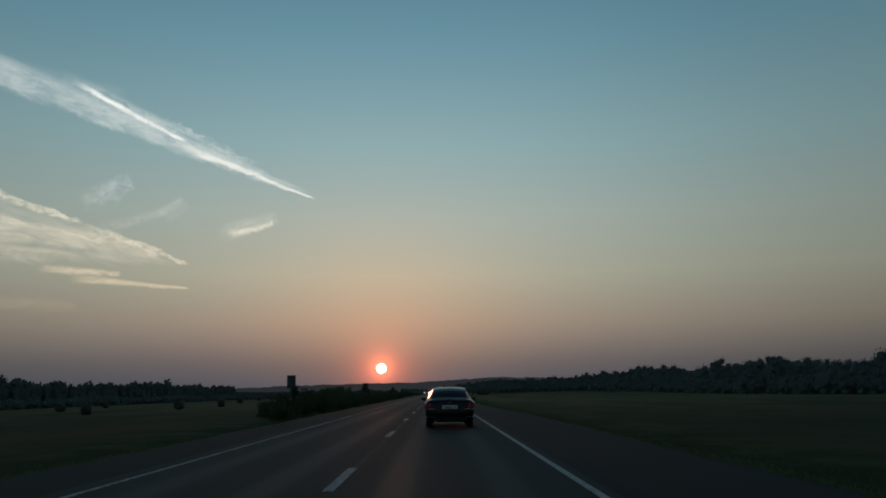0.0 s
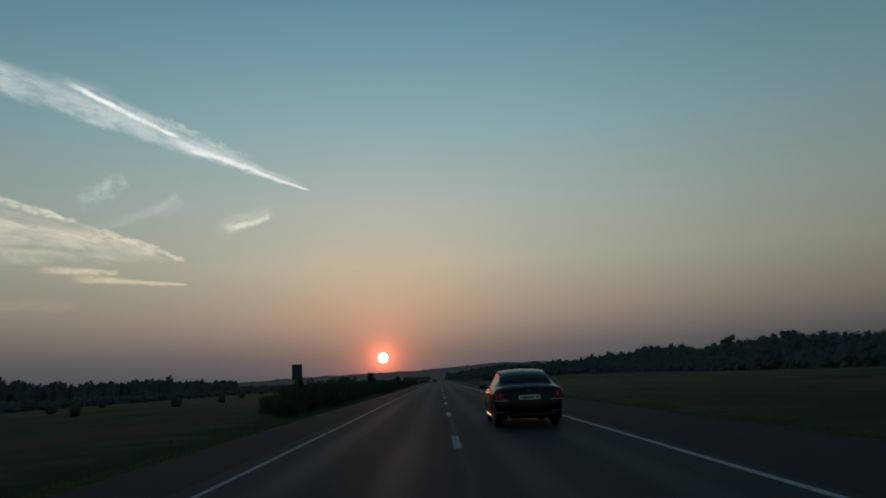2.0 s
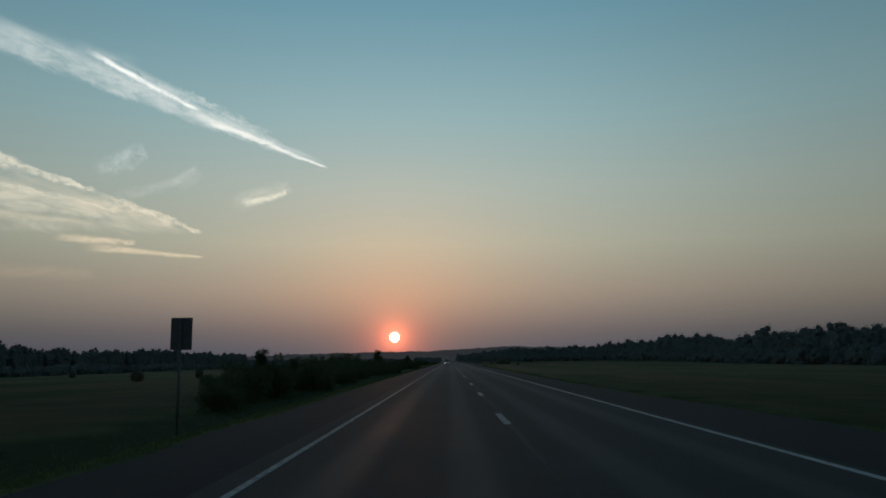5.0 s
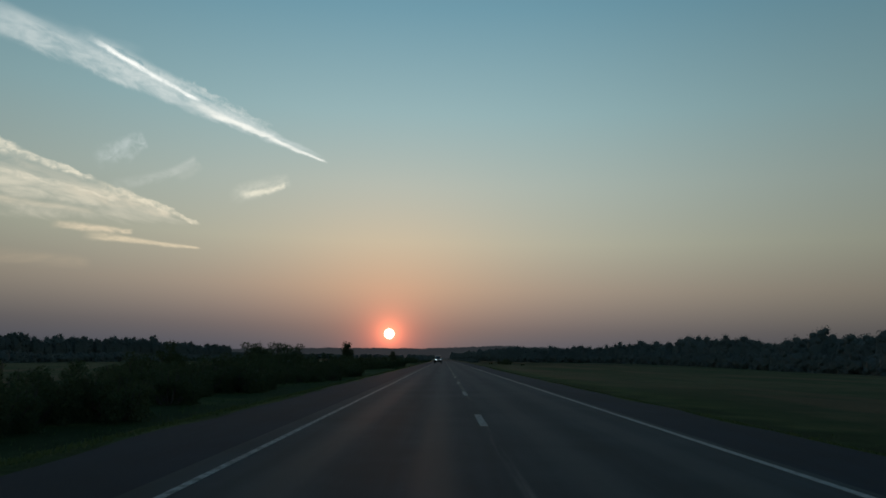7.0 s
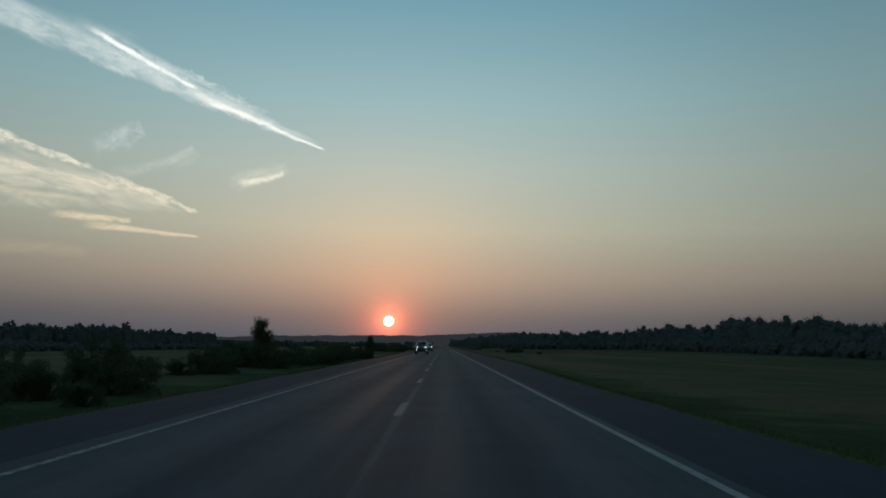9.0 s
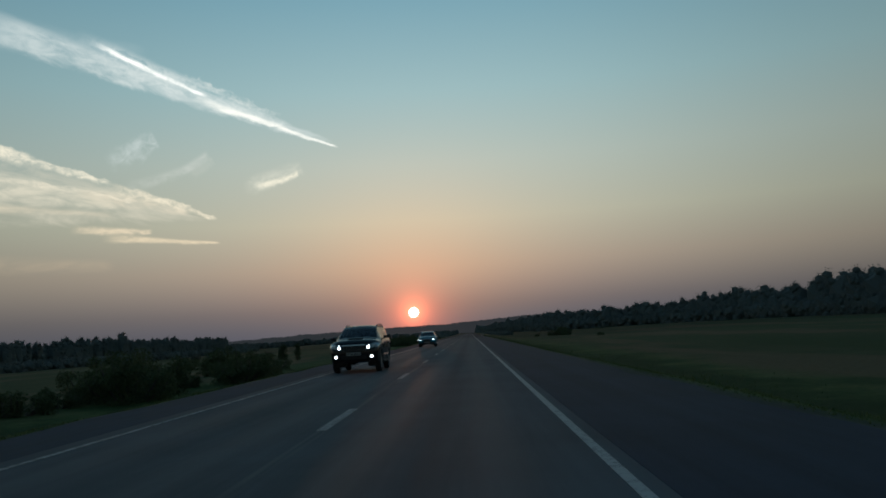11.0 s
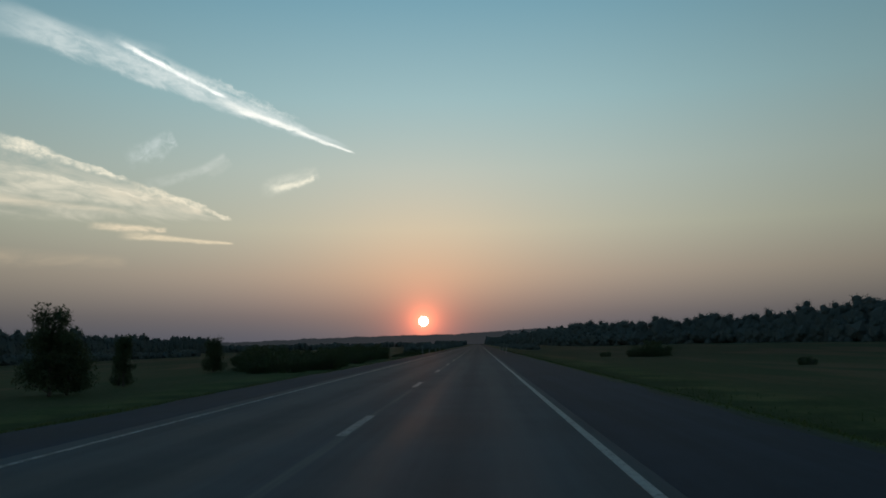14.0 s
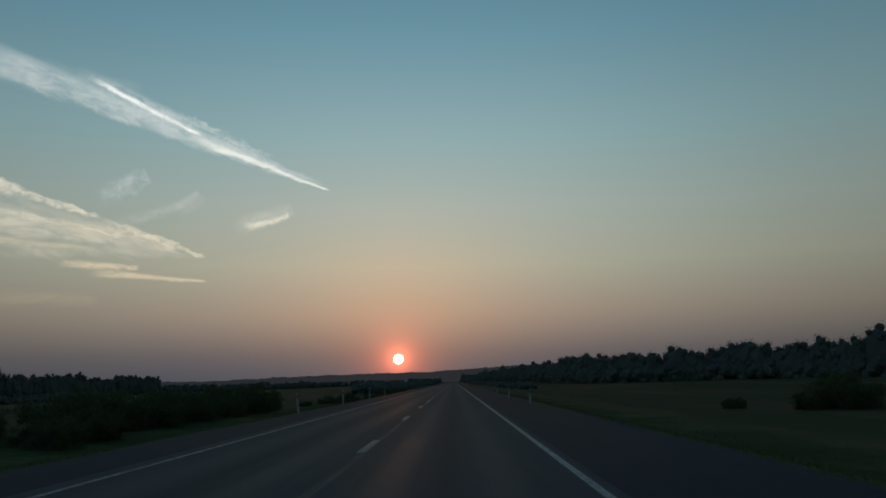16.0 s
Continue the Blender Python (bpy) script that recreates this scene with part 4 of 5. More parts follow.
        for front in (False, True):
            y = n if front else 0.0
            c = rows[-1] if front else rows[0]
            fr = [-1, -0.93, -0.8, -0.6, -0.3, 0, 0.3, 0.6, 0.8, 0.93, 1]
            for (xa, za), (xb, zb) in zip(c, c[1:]):
                for fa, fb in zip(fr, fr[1:]):
                    quad = []
                    for f, xx, zz in ((fa, xa, za), (fb, xa, za), (fb, xb, zb), (fa, xb, zb)):
                        bul = (s["front_bulge"] if front else -s["rear_bulge"]) * (1 - abs(f) ** 2.4)
                        quad.append((f * xx, y + self.lean(y, zz) + bul, zz))
                    key = "body_shell"
                    if not front and s.get("tail_glass") and s["tail_glass"][0] < (za + zb) / 2 < s["tail_glass"][1] and max(abs(fa), abs(fb)) < 0.95:
                        key = "rear_window"
                    face(key, quad)
        for key, quads in groups.items():
            bm = bmesh.new()
            seen = {}
            for quad in quads:
                vs = []
                for p in quad:
                    q = tuple(round(v, 4) for v in p)
                    if q not in seen:
                        seen[q] = bm.verts.new(q)
                    if seen[q] not in vs:
                        vs.append(seen[q])
                if len(vs) > 2:
                    try:
                        bm.faces.new(vs)
                    except ValueError:
                        pass
            if key == "body_shell":
                part("body_shell", bm, paint, root, "", True)
            elif key == "rear_window":
                part("rear_window", bm, TINT, root, "dark tinted rear window", True)
            elif key == "windscreen":
                part("windscreen", bm, GLASS, root, "clear windscreen", True)
            elif key[0] in ("pillar_trim", "window_frame"):
                part(key[0], bm, BLACK, root, "black " + key[0].replace("_", " "), True)
            elif key[0] == "door":
                side_door = part("door", bm, paint, root, "", True)
                a, b = s["doors"][key[1]], s["doors"][key[1] + 1]
                hy, hz = a + 0.16, self.curve("belt", a) - 0.115
                hx = self.side(hy, hz)
                part("door_handle", box_bm(key[2] * (hx + 0.018), hy, hz, 0.03, 0.2, 0.035, 0.012), s["handle"], side_door, "door handle")
                for yy in (a, b):
                    gap = bmesh.new()
                    zz = [self.sill(yy) + 0.02 + t * (self.curve("belt", yy) - self.sill(yy) - 0.02) for t in (0, 0.14, 0.42, 0.68, 0.9, 0.985)]
                    strips = [[gap.verts.new((key[2] * (self.side(yy + d, z) + 0.002), yy + d, z)) for d in (-0.004, 0.004)] for z in zz]
                    for p, q in zip(strips, strips[1:]):
                        gap.faces.new((p[0], p[1], q[1], q[0]))
                    part("door_gap", gap, BLACK, side_door, "dark door gap")
            else:
                part("side_window", bm, s["window_glass"][key[1]], root, "", True)
        # underside and cabin
        part("underbody", box_bm(0, n / 2, s["sill"] + 0.22, 1.02, n - 0.5, 0.40, 0.05), BLACK, root, "black underbody")
        for axle in s["axles"]:
            for sg in (1, -1):
                part("wheel_arch", box_bm(sg * (s["half"] - 0.34), axle, s["radius"] + 0.12, 0.36, s["radius"] * 2.0, s["radius"] * 1.5, 0.06), BLACK, root, "black wheel arch lining")
        for sx in (-0.37, 0.37):
            for sy in s["seats"]:
                belt_z = self.curve("belt", sy)
                bm = box_bm(sx, sy, belt_z - 0.26, 0.48, 0.16, 0.62, 0.06)
                box_bm(sx, sy - 0.02, belt_z + 0.13, 0.26, 0.10, 0.17, 0.045, bm)
                part("seat", bm, SEAT, root, "dark cloth seat")
        dash = self.s["screen"][1] - 0.25
        part("dashboard", box_bm(0, dash, self.curve("belt", dash) - 0.12, 1.36, 0.42, 0.24, 0.06), BLACK, root, "black dashboard")
        for sg in (1, -1):
            my = s["mirror"]
            mz = self.curve("belt", my) + 0.09
            bm = box_bm(sg * (s["half"] + 0.085), my, mz, 0.20, 0.12, 0.135, 0.05)
            for v in bm.verts:
                v.co.z -= 0.03 * (sg * v.co.x - s["half"]) / 0.2 * (1 if v.co.z > mz else -0.6)
                v.co.y += 0.25 * max(0.0, s["half"] + 0.05 - sg * v.co.x)
            mir = part("wing_mirror", bm, s["mirror_paint"], root, "wing mirror", True)
            part("mirror_arm", box_bm(sg * (s["half"] - 0.02), my + 0.02, mz - 0.06, 0.16, 0.07, 0.04, 0.012), BLACK, mir)
        for axle in s["axles"]:
            for sg in (1, -1):
                wheel(root, sg * (s["half"] - 0.045), axle, s["radius"], 0.22, s["spokes"])

    def patch(self, front, x0, x1, z0, z1, lift=0.006, nx=6, nz=4, wrap=0.0, shape=None):
        """A bmesh patch that lies on the rear or front face, and round the corner by wrap metres along the side."""
        bm = bmesh.new()
        grid = []
        n = self.length
        sg = 1 if x1 >= 0 else -1
        for j in range(nz + 1):
            row = []
            for i in range(nx + 1):
                t = i / nx
                z = z0 + (z1 - z0) * j / nz
                if shape:
                    z = shape(t, j / nz, z)
                if wrap and t > 0.6:
                    d = (t - 0.6) / 0.4 * wrap
                    y = (n - d) if front else d
                    row.append(bm.verts.new((sg * (self.side(y, z) + lift + 0.012), y + self.lean(y, z), z)))
                else:
                    x = x0 + (x1 - x0) * (t / 0.6 if wrap else t)
                    y = self.end(x, z, front)
                    row.append(bm.verts.new((x, y + (lift if front else -lift), z)))
            grid.append(row)
        for a, b in zip(grid, grid[1:]):
            for i in range(nx):
                bm.faces.new((a[i], a[i + 1], b[i + 1], b[i]))
        return bm

    def line(self, y0, y1, z, thick, proud, sg, steps=14):
        """A thin trim strip along the side; z is a height or a function of y."""
        bm = bmesh.new()
        rings = []
        for i in range(steps + 1):
            y = y0 + (y1 - y0) * i / steps
            zz = z(y) if callable(z) else z
            x = self.side(y, zz)
            rings.append([bm.verts.new((sg * (x + p), y + self.lean(y, zz), zz + q)) for p, q in ((-0.01, -thick / 2), (proud, -thick / 2), (proud * 0.25, thick / 2), (-0.01, thick / 2))])
        for a, b in zip(rings, rings[1:]):
            for k in range(4):
                bm.faces.new((a[k], a[(k + 1) % 4], b[(k + 1) % 4], b[k]))
        for r in (rings[0], rings[-1]):
            bm.faces.new(r)
        return bm


def roof_rail(car, root, sg, y0, y1, high):
    """A rail that follows the roof's edge on low feet."""
    bm, rings, n = bmesh.new(), [], 16
    for i in range(n + 1):
        y = y0 + (y1 - y0) * i / n
        x, z = car.contour(y)[8]
        lift = high * min(1.0, 4 * min(i, n - i) / n)
        rings.append([bm.verts.new((sg * (x * 0.965 + a), y, z + 0.012 + lift + b)) for a, b in ((-0.016, -0.012), (0.016, -0.012), (0.016, 0.012), (-0.016, 0.012))])
    for a, b in zip(rings, rings[1:]):
        for k in range(4):
            bm.faces.new((a[k], a[(k + 1) % 4], b[(k + 1) % 4], b[k]))
    rail = part("roof_rail", bm, ALLOY, root, "silver roof rail")
    for t in (0.15, 0.5, 0.85):
        y = y0 + (y1 - y0) * t
        x, z = car.contour(y)[8]
        part("rail_foot", box_bm(sg * x * 0.965, y, z + high / 2 + 0.004, 0.03, 0.09, high + 0.03, 0.006), BLACK, rail)


Car.roof_rail = roof_rail


def ball(x, y, z, rx, ry, rz):
    bm = bmesh.new()
    bmesh.ops.create_icosphere(bm, subdivisions=2, radius=1.0, matrix=Matrix.Translation((x, y, z)) @ Matrix.Diagonal((rx, ry, rz, 1)))
    return bm


def number_plate(car, root, front, z, enamel=PLATE_WHITE):
    y = car.end(0, z, front) + (0.012 if front else -0.012)
    d = 1 if front else -1
    part("plate_holder", box_bm(0, y, z, 0.55, 0.02, 0.145, 0.006), BLACK, root, "black plate holder")
    board = part("number_plate", box_bm(0, y + d * 0.012, z, 0.52, 0.008, 0.112, 0.003), enamel, root, "white number plate" if enamel is PLATE_WHITE else "grey number plate")
    for bx, bw, bh in ((-0.205, 0.042, 0.05), (-0.14, 0.04, 0.068), (-0.085, 0.04, 0.068), (-0.03, 0.04, 0.068), (0.03, 0.04, 0.05), (0.085, 0.04, 0.05), (0.19, 0.07, 0.045)):
        part("plate_bar", box_bm(-d * bx if not front else bx, y + d * 0.017, z + (0.01 if bx > 0.15 else -0.004), bw, 0.003, bh), PLATE_INK, board)


def build_sedan():
    root = tagged(new("sedan"), "black four-door saloon car with lit tail lamps on the highway", "car")
    spec = dict(
        length=4.63, half=0.88, sill=0.20, radius=0.315, axles=(1.02, 3.72), spokes=10, tuck=0.94,
        plan=[(0, 0.80), (0.12, 0.845), (0.5, 0.872), (1.2, 0.88), (3.4, 0.88), (4.1, 0.862), (4.45, 0.79), (4.63, 0.68)],
        belt=[(0, 0.955), (0.5, 0.985), (1.3, 0.975), (2.4, 0.95), (3.3, 0.93), (4.0, 0.875), (4.45, 0.77), (4.63, 0.66)],
        top=[(0, 1.00), (0.1, 1.045), (0.45, 1.075), (0.58, 1.09), (0.8, 1.21), (1.05, 1.325), (1.3, 1.405), (1.55, 1.452), (1.9, 1.478), (2.3, 1.475), (2.6, 1.445), (2.85, 1.385), (3.1, 1.265), (3.35, 1.13), (3.52, 1.045), (3.7, 1.01), (4.0, 0.97), (4.3, 0.90), (4.5, 0.80), (4.63, 0.70)],
        roof=[(0, 0.66), (0.6, 0.66), (1.3, 0.585), (2.0, 0.60), (2.7, 0.585), (3.5, 0.70), (4.63, 0.6)],
        windows=[(1.02, 1.32), (1.36, 2.16), (2.26, 3.20)], window_glass=[GLASS, GLASS, GLASS], rear_glass=(0.59, 1.5), screen=(2.72, 3.50),
        doors=[1.34, 2.21, 3.36], rear_lean=0.34, rear_mid=0.60, front_lean=0.5, front_mid=0.5, rear_bulge=0.10, front_bulge=0.16,
        seats=(1.55, 2.35), mirror=3.05, mirror_paint=BLACK, handle=PAINT_SEDAN)
    car = Car(spec)
    car.build(root, PAINT_SEDAN)
    # rear: lamps, lid line, bumper crease, trim
    for sg in (1, -1):
        lamp = part("tail_lamp", car.patch(False, sg * 0.60, sg * 0.80, 0.70, 0.942, 0.008, 10, 5, 0.32, lambda t, j, z: z + 0.035 * t - 0.05 * (1 - t) * j), TAIL, root, "red tail lamp")
        for bz in (0.79, 0.845):
            part("bulb", ball(sg * 0.70, car.end(0.70, bz, False) - 0.012, bz, 0.018, 0.008, 0.015), TAIL_LIT, lamp, "lit red bulb")
        part("lamp_trim", car.patch(False, sg * 0.52, sg * 0.80, 0.685, 0.693, 0.010, 8, 1, 0.16), CHROME, root, "thin chrome strip")
        part("bumper_strip", car.patch(False, sg * 0.52, sg * 0.80, 0.405, 0.413, 0.006, 8, 1, 0.26), CHROME, root, "thin chrome bumper strip")
        part("belt_trim", car.line(1.05, 3.25, lambda y: car.curve("belt", y) - 0.004, 0.014, 0.006, sg), CHROME, root, "chrome window trim")
        part("sill_trim", car.line(1.42, 3.32, 0.285, 0.02, 0.014, sg), CHROME, root, "bright sill strip")
        part("headlamp", car.patch(True, sg * 0.38, sg * 0.66, 0.60, 0.74, 0.008, 8, 3, 0.3), LENS, root, "clear headlamp")
    part("lid_gap", car.patch(False, -0.49, 0.49, 0.642, 0.649, 0.003, 10, 1), BLACK, root, "dark boot lid gap")
    part("bumper_shelf", car.patch(False, -0.78, 0.78, 0.60, 0.628, 0.03, 14, 2), PAINT_SEDAN, root)
    part("rear_valance", car.patch(False, -0.62, 0.62, 0.31, 0.37, 0.006, 10, 1), BLACK, root, "black lower valance")
    part("badge", ball(0, car.end(0, 0.905, False) - 0.004, 0.905, 0.065, 0.006, 0.04), DARK_TRIM, root, "dark chrome oval badge")
    part("lid_trim", car.patch(False, -0.36, 0.36, 0.835, 0.862, 0.012, 8, 1), BLACK, root, "lid handle strip")
    number_plate(car, root, False, 0.755)
    bm = lathe([(-0.09, 0.036), (0.05, 0.036), (0.05, 0.028), (-0.09, 0.028)], 14)
    part("exhaust_pipe", bm, CHROME, root, "exhaust pipe", m=pose(-0.5, 0.06, 0.255, 0, 0, 90))
    part("brake_light", box_bm(0, 0.72, 1.12, 0.3, 0.05, 0.03, 0.008), BLACK, root, "high brake light")
    root.matrix_basis = pose(1.85, 30.1, 0.0) @ Matrix.Diagonal((0.985, 0.985, 0.957, 1))
    return root


def suv_front(car, root, lamp_z, fog_z, grille, bars, chrome, beam=0.13, bulb=1.0):
    x0, z0, z1 = grille
    holder = part("grille", car.patch(True, -x0, x0, z0, z1, 0.006, 12, 3), BLACK, root, "black front grille")
    for k in range(bars):
        bx = -x0 + 2 * x0 * (k + 0.5) / bars
        y = car.end(bx, (z0 + z1) / 2, True)
        part("grille_bar", box_bm(bx, y + 0.014, (z0 + z1) / 2, 0.03, 0.03, (z1 - z0) * 0.9, 0.006), chrome, holder)
    part("grille_surround", car.patch(True, -x0 - 0.03, x0 + 0.03, z1, z1 + 0.035, 0.022, 12, 1), CHROME, root, "chrome grille surround")
    for sg in (1, -1):
        lamp = part("headlamp", car.patch(True, sg * (x0 + 0.05), sg * 0.70, lamp_z - 0.085, lamp_z + 0.085, 0.010, 10, 4, 0.42, lambda t, j, z: z + 0.09 * t - 0.03 * t * j), LENS, root, "clear headlamp")
        lx = x0 + beam
        part("low_beam", ball(sg * lx, car.end(lx, lamp_z - 0.02, True) + 0.012, lamp_z - 0.02, 0.055 * bulb, 0.02, 0.036 * bulb), LAMP_LIT, lamp, "lit white low beam")
        part("side_light", ball(sg * (lx + 0.02), car.end(lx + 0.02, lamp_z + 0.06, True) + 0.012, lamp_z + 0.06, 0.03 * bulb, 0.012, 0.014 * bulb), LAMP_LIT, lamp, "lit side light")
        fog = part("fog_housing", car.patch(True, sg * 0.52, sg * 0.74, fog_z - 0.09, fog_z + 0.09, 0.006, 5, 3), BLACK, root, "black fog lamp housing")
        if fog_z > 0.3:
            part("fog_lamp", ball(sg * 0.65, car.end(0.65, fog_z, True) + 0.012, fog_z, 0.055, 0.02, 0.042), LAMP_LIT if bars > 5 else LENS, fog, "round fog lamp")
    part("lower_intake", car.patch(True, -0.48, 0.48, fog_z - 0.10, fog_z + 0.07, 0.004, 10, 2), BLACK, root, "black lower intake")


def build_offroader():
    root = tagged(new("offroad_car"), "dark graphite off-road estate with lit headlamps and roof rails", "car")
    spec = dict(
        length=4.70, half=0.94, sill=0.36, radius=0.385, axles=(0.98, 3.77), spokes=6, tuck=0.955,
        plan=[(0, 0.86), (0.15, 0.90), (0.6, 0.935), (3.6, 0.94), (4.2, 0.925), (4.55, 0.87), (4.70, 0.79)],
        belt=[(0, 1.17), (0.5, 1.21), (2.5, 1.20), (3.4, 1.18), (4.2, 1.12), (4.55, 1.03), (4.70, 0.96)],
        top=[(0, 1.63), (0.05, 1.68), (0.2, 1.72), (0.6, 1.755), (1.6, 1.775), (2.4, 1.765), (2.7, 1.73), (2.95, 1.64), (3.2, 1.52), (3.45, 1.40), (3.62, 1.31), (3.75, 1.27), (4.1, 1.245), (4.4, 1.19), (4.6, 1.10), (4.70, 1.02)],
        roof=[(0, 0.66), (0.6, 0.66), (2.6, 0.62), (3.6, 0.73), (4.7, 0.7)],
        windows=[(0.35, 1.1), (1.2, 1.98), (2.08, 3.0)], window_glass=[TINT, GLASS, GLASS], rear_glass=(0.0, 0.001), screen=(2.68, 3.6),
        doors=[1.16, 2.04, 3.2], rear_lean=0.10, rear_mid=0.7, front_lean=0.35, front_mid=0.72, rear_bulge=0.05, front_bulge=0.10, tail_glass=(1.22, 1.56),
        seats=(1.45, 2.25), mirror=3.0, mirror_paint=BLACK, handle=PAINT_SUV)
    car = Car(spec)
    car.build(root, PAINT_SUV)
    suv_front(car, root, 0.94, 0.60, (0.40, 0.80, 1.0), 9, DARK_TRIM)
    scoop = box_bm(0, 3.98, 1.250, 0.56, 0.36, 0.045, 0.02)
    part("bonnet_scoop", scoop, PAINT_SUV, root, "", True)
    for sg in (1, -1):
        car.roof_rail(root, sg, 0.55, 2.45, 0.055)
        part("side_step", box_bm(sg * 0.90, 2.38, 0.36, 0.14, 1.75, 0.05, 0.02), BLACK, root, "black side step")
        part("arch_trim", car.line(1.5, 3.2, 0.62, 0.05, 0.02, sg), PAINT_SUV, root)
        part("tail_lamp", car.patch(False, sg * 0.70, sg * 0.85, 0.95, 1.3, 0.008, 8, 4, 0.2), TAIL, root, "red tail lamp")
    number_plate(car, root, True, 0.70, PLATE_GREY)
    root.matrix_basis = pose(-2.1, 278.6 + 4.70, 0.0, 0, 0, 180)
    return root


def build_crossover():
    root = tagged(new("crossover_car"), "teal blue crossover car with lit headlamps and chrome window trim", "car")
    spec = dict(
        length=4.63, half=0.94, sill=0.27, radius=0.37, axles=(0.95, 3.76), spokes=10, tuck=0.94,
        plan=[(0, 0.82), (0.2, 0.89), (0.7, 0.935), (3.5, 0.94), (4.1, 0.92), (4.45, 0.85), (4.63, 0.74)],
        belt=[(0, 1.10), (0.6, 1.16), (1.6, 1.13), (2.6, 1.10), (3.4, 1.07), (4.1, 0.98), (4.45, 0.85), (4.63, 0.75)],
        top=[(0, 1.14), (0.12, 1.25), (0.35, 1.39), (0.6, 1.49), (0.95, 1.575), (1.5, 1.64), (2.0, 1.655), (2.4, 1.63), (2.7, 1.57), (2.95, 1.475), (3.2, 1.35), (3.45, 1.23), (3.6, 1.155), (3.8, 1.12), (4.2, 1.04), (4.45, 0.94), (4.63, 0.81)],
        roof=[(0, 0.70), (0.6, 0.66), (1.5, 0.64), (2.6, 0.63), (3.6, 0.76), (4.63, 0.65)],
        windows=[(0.55, 1.05), (1.12, 1.98), (2.06, 3.12)], window_glass=[GLASS, GLASS, GLASS], rear_glass=(0.16, 0.72), screen=(2.62, 3.58),
        doors=[1.10, 2.02, 3.26], rear_lean=0.4, rear_mid=0.75, front_lean=0.42, front_mid=0.6, rear_bulge=0.10, front_bulge=0.15,
        seats=(1.4, 2.2), mirror=2.98, mirror_paint=PAINT_TEAL, handle=PAINT_TEAL)
    car = Car(spec)
    car.build(root, PAINT_TEAL)
    suv_front(car, root, 0.80, 0.45, (0.36, 0.50, 0.83), 5, DARK_TRIM, 0.29, 0.6)
    for sg in (1, -1):
        car.roof_rail(root, sg, 0.75, 2.5, 0.008)
        part("belt_trim", car.line(0.6, 3.2, lambda y: car.curve("belt", y) - 0.006, 0.03, 0.016, sg), CHROME, root, "chrome window trim")
        part("sill_trim", car.line(1.25, 3.3, 0.42, 0.026, 0.02, sg), CHROME, root, "bright sill strip")
        lamp = part("tail_lamp", car.patch(False, sg * 0.45, sg * 0.82, 0.89, 1.06, 0.008, 10, 4, 0.35), TAIL, root, "red tail lamp")
        for z in (0.93, 1.02):
            part("light_bar", car.patch(False, sg * 0.60, sg * 0.82, z - 0.012, z + 0.012, 0.013, 8, 1, 0.26), TAIL_LIT, lamp, "lit red light bar")
        part("light_strip", car.patch(True, sg * 0.54, sg * 0.70, 0.780, 0.798, 0.014, 10, 1, 0.16), LAMP_LIT, root, "lit white lamp strip")
        part("day_light", car.patch(True, sg * 0.46, sg * 0.70, 0.866, 0.880, 0.016, 8, 1, 0.30), CHROME, root, "bright lamp brow")
    number_plate(car, root, True, 0.50, PLATE_GREY)
    root.matrix_basis = pose(-2.25, 331.83 + 4.63, 0.0, 0, 0, 180) @ Matrix.Diagonal((1, 1, 0.975, 1))
    return root


build_sedan()
build_offroader()
build_crossover()

# ---------------------------------------------------------------- roadside things
SIGN_BACK = plain("galvanised_sign_back", (0.085, 0.088, 0.092), 0.6, metal=0.3, spread=0.2, scale=5)
POST_WHITE = plain("post_white", (0.36, 0.36, 0.35), 0.55, spread=0.15, scale=8)
POST_BLACK = plain("post_black", (0.02, 0.02, 0.02), 0.6)
REFLECTOR = plain("reflector", (0.45, 0.40, 0.36), 0.2, metal=0.3)
STRAW = plain("straw", (0.050, 0.043, 0.029), 0.95, spread=0.4, scale=3.5, bump=0.03)


def build_sign():
    root = tagged(new("road_sign"), "back of an upright road sign on a steel post", "road sign")
    part("panel", box_bm(0, 0, 1.98, 0.56, 0.012, 0.84, 0.004), SIGN_BACK, root, "grey metal sign panel")
    for z in (1.72, 2.22):
        part("rail", box_bm(0, -0.024, z, 0.48, 0.03, 0.04, 0.006), SIGN_BACK, root)
    for x in (-0.282, 0.282):
        part("rim", box_bm(x, -0.008, 1.98, 0.012, 0.03, 0.80, 0.003), SIGN_BACK, root)
    part("post", lathe([(-0.9, 0.001), (-0.9, 0.034), (2.36, 0.034), (2.36, 0.001)], 14), SIGN_BACK, root, "round steel post", True, pose(0, -0.066, 0, 0, -90, 0))
    root.matrix_basis = pose(-8.1, 55.6, -0.01, 0, 0, -6)


def build_post():
    root = tagged(new("delineator_post"), "slim white roadside post with a dark band", "roadside post", "roadside posts")
    part("shaft", box_bm(0, 0, 0.36, 0.10, 0.055, 1.0, 0.018), POST_WHITE, root, "white plastic shaft")
    part("band", box_bm(0, 0, 0.70, 0.106, 0.061, 0.16, 0.016), POST_BLACK, root, "black band")
    part("reflector", box_bm(0, -0.032, 0.70, 0.05, 0.008, 0.10, 0.003), REFLECTOR, root, "small reflector")
    return root


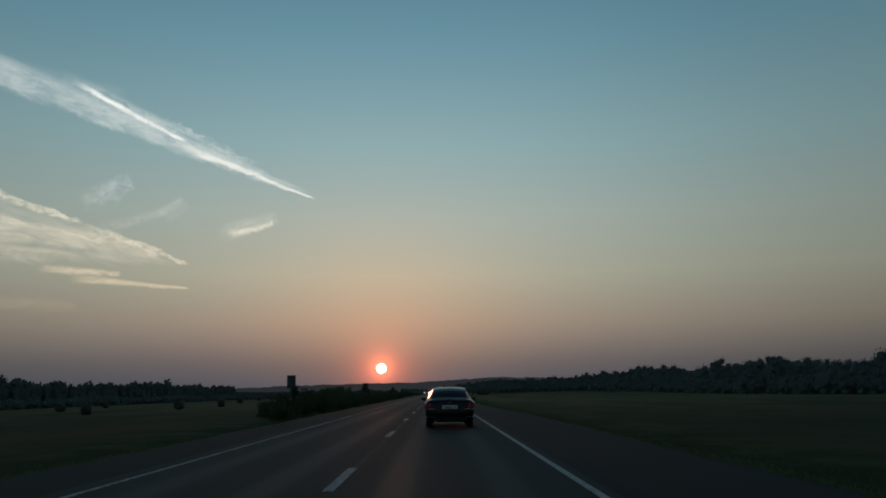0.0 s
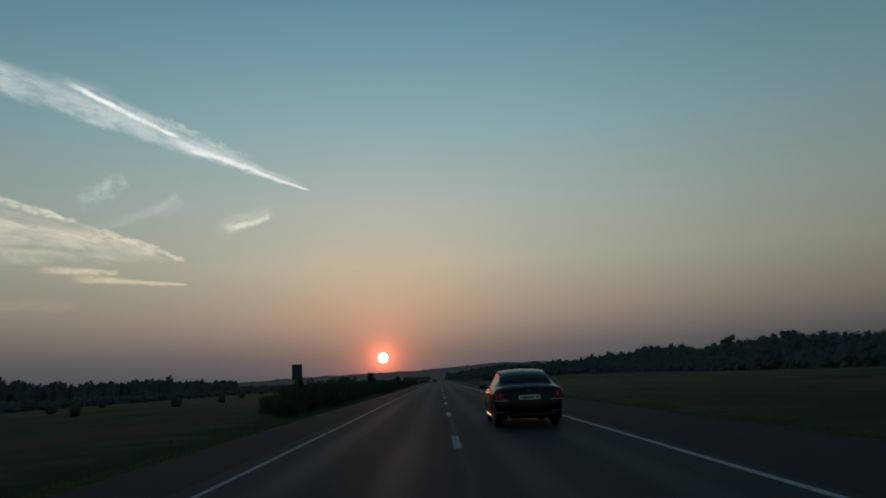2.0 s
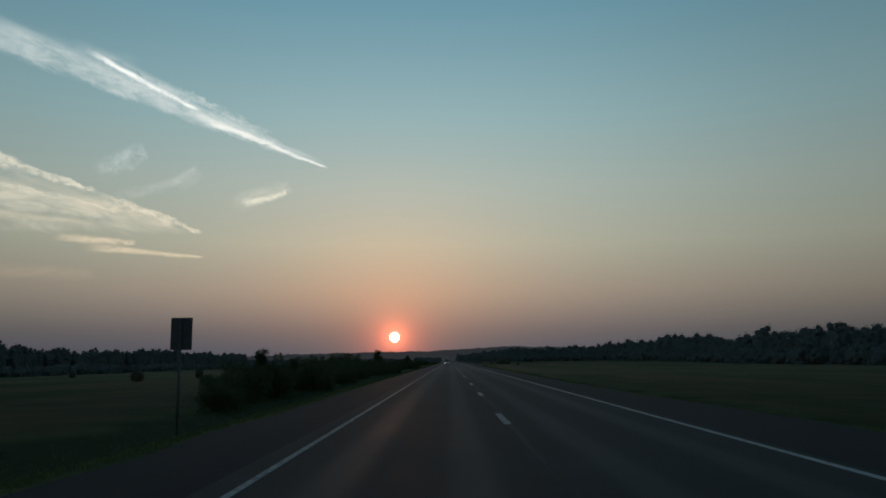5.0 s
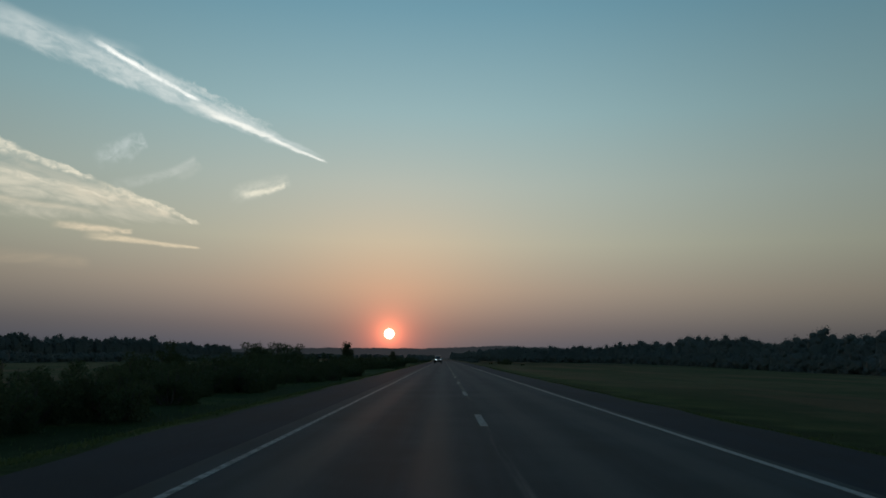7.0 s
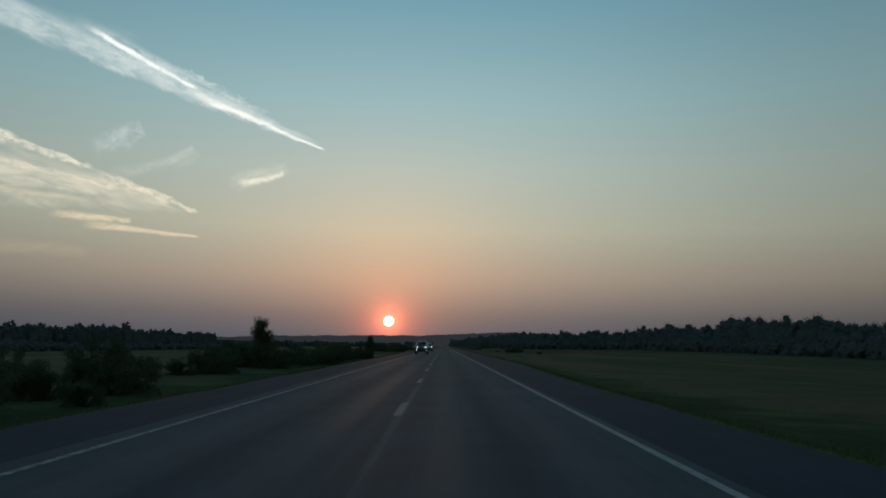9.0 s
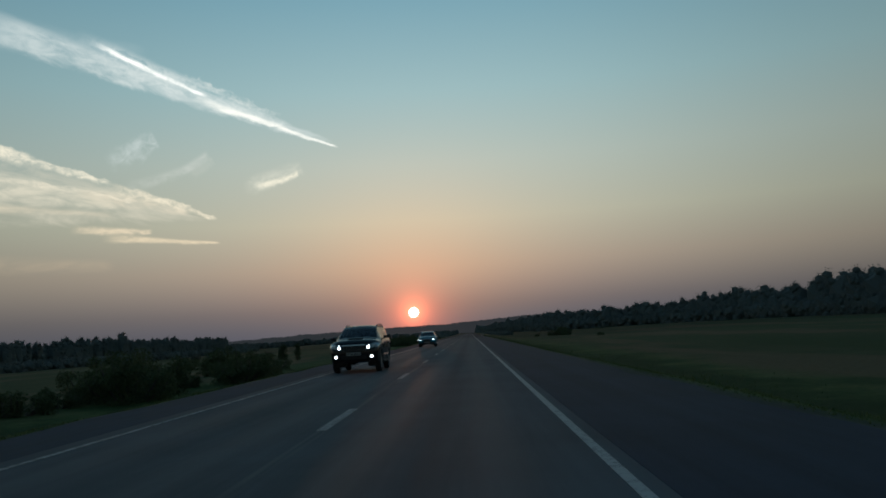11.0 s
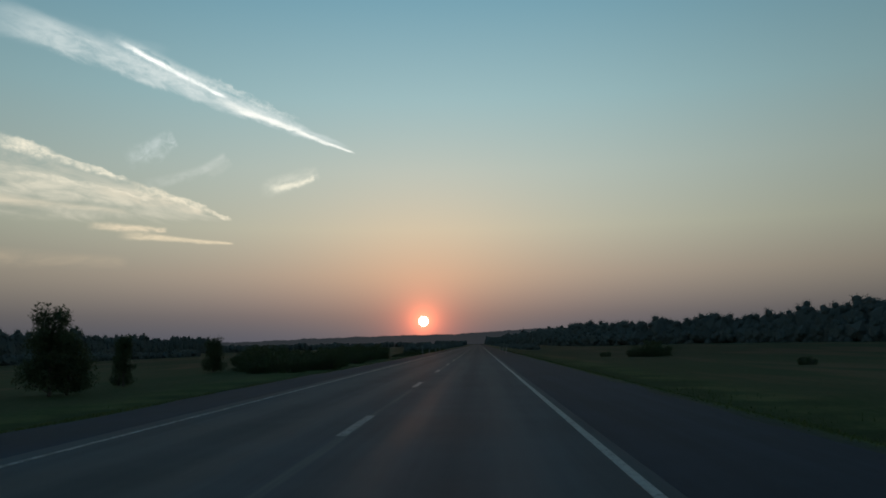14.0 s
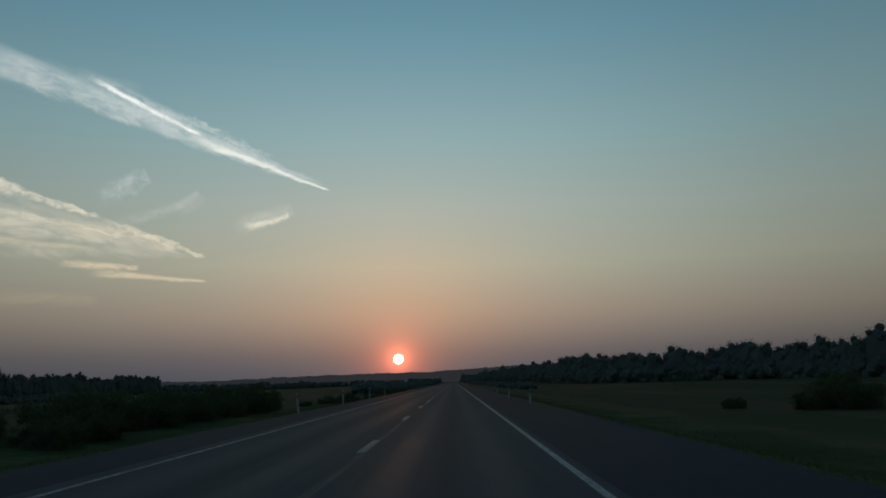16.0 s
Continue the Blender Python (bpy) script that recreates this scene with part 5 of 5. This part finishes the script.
def build_bale(seed):
    root = tagged(new("hay_bale"), "round hay bale lying in the mown field", "hay bale", "hay bales")
    prof = [(-0.62, 0.001), (-0.62, 0.35), (-0.60, 0.62), (-0.53, 0.71), (-0.3, 0.75), (0.0, 0.755), (0.3, 0.75), (0.53, 0.71), (0.60, 0.62), (0.62, 0.35), (0.62, 0.001)]
    bm = lathe(prof, 28)
    for v in bm.verts:
        v.co *= 1 + 0.03 * noise.noise(v.co * 3 + Vector((seed, 0, 0)))
    part("roll", bm, STRAW, root, "", True, pose(0, 0, 0.70))
    return root


build_sign()
post = build_post()
spots = [(-5.75, 474.7), (-5.85, 491.2), (-5.75, 507.7), (-5.8, 524.2), (5.8, 479.7), (5.8, 496.7), (5.85, 513.7)]
for k, (x, y) in enumerate(spots):
    m = pose(x, y, ground_z(x, y) + 0.02, 0, rng.normal() * 2, rng.normal() * 6)
    if k:
        copy_thing(post, m)
    else:
        post.matrix_basis = m
bale = build_bale(3)
for k, (x, y, turn) in enumerate([(-47, 116, 30), (-43, 144, 80), (-42, 168, 10), (-54, 234, 50), (-66, 150, 75), (-80, 205, 20), (-48, 396, 40), (-42, 402, 15), (-60, 432, 70), (-75, 356, 10)]):
    m = pose(x, y, ground_z(x, y) - 0.03, 0, 0, turn)
    if k:
        copy_thing(bale, m)
    else:
        bale.matrix_basis = m


def blades(r, x, y, tall, thin):
    """Bent grass blades that stand at the given places."""
    count = len(x)
    g = np.array([ground_z(p, q) for p, q in zip(x, y)])
    h, w = tall * r.uniform(0.5, 1.2, count), r.uniform(0, 6.28, count)
    dx, dy = np.cos(w), np.sin(w)
    s, lean = thin * r.uniform(0.6, 1.3, count), h * r.uniform(0.2, 0.7, count)
    verts = np.stack([np.stack(p, 1) for p in (
        (x - dx * s, y - dy * s, g - 0.02), (x + dx * s, y + dy * s, g - 0.02),
        (x + dx * 0.6 * s - dy * lean * 0.5, y + dy * 0.6 * s + dx * lean * 0.5, g + h * 0.7), (x - dy * lean, y + dx * lean, g + h))], 1)
    return mesh_of("verge_grass", verts.reshape(-1, 3), np.arange(count * 4).reshape(-1, 4), GRASS)


def build_grass():
    """Long verge grass in uneven tufts on both banks."""
    r = np.random.default_rng(8)
    for sgn in (-1, 1):
        count = 70000
        y = r.uniform(-4, 540, count)
        out = np.abs(r.normal(size=count)) * 2.4
        x = sgn * (np.array([edge(sgn, v) for v in y]) + 0.3 + out)
        clump = np.array([noise.noise(Vector((a * 0.7, b * 0.35, 0))) + 0.6 * noise.noise(Vector((a * 0.2, b * 0.06, 7))) for a, b in zip(x, y)])
        tall = (0.05 + 0.11 * np.clip(clump + 0.2, 0.0, 1.2)) * np.clip(0.25 + out / 2.0, 0.0, 1.2)
        tagged(new("verge_grass", blades(r, x, y, tall, 0.022)), "long green grass on the road bank", "grass", kind="stuff")


build_grass()
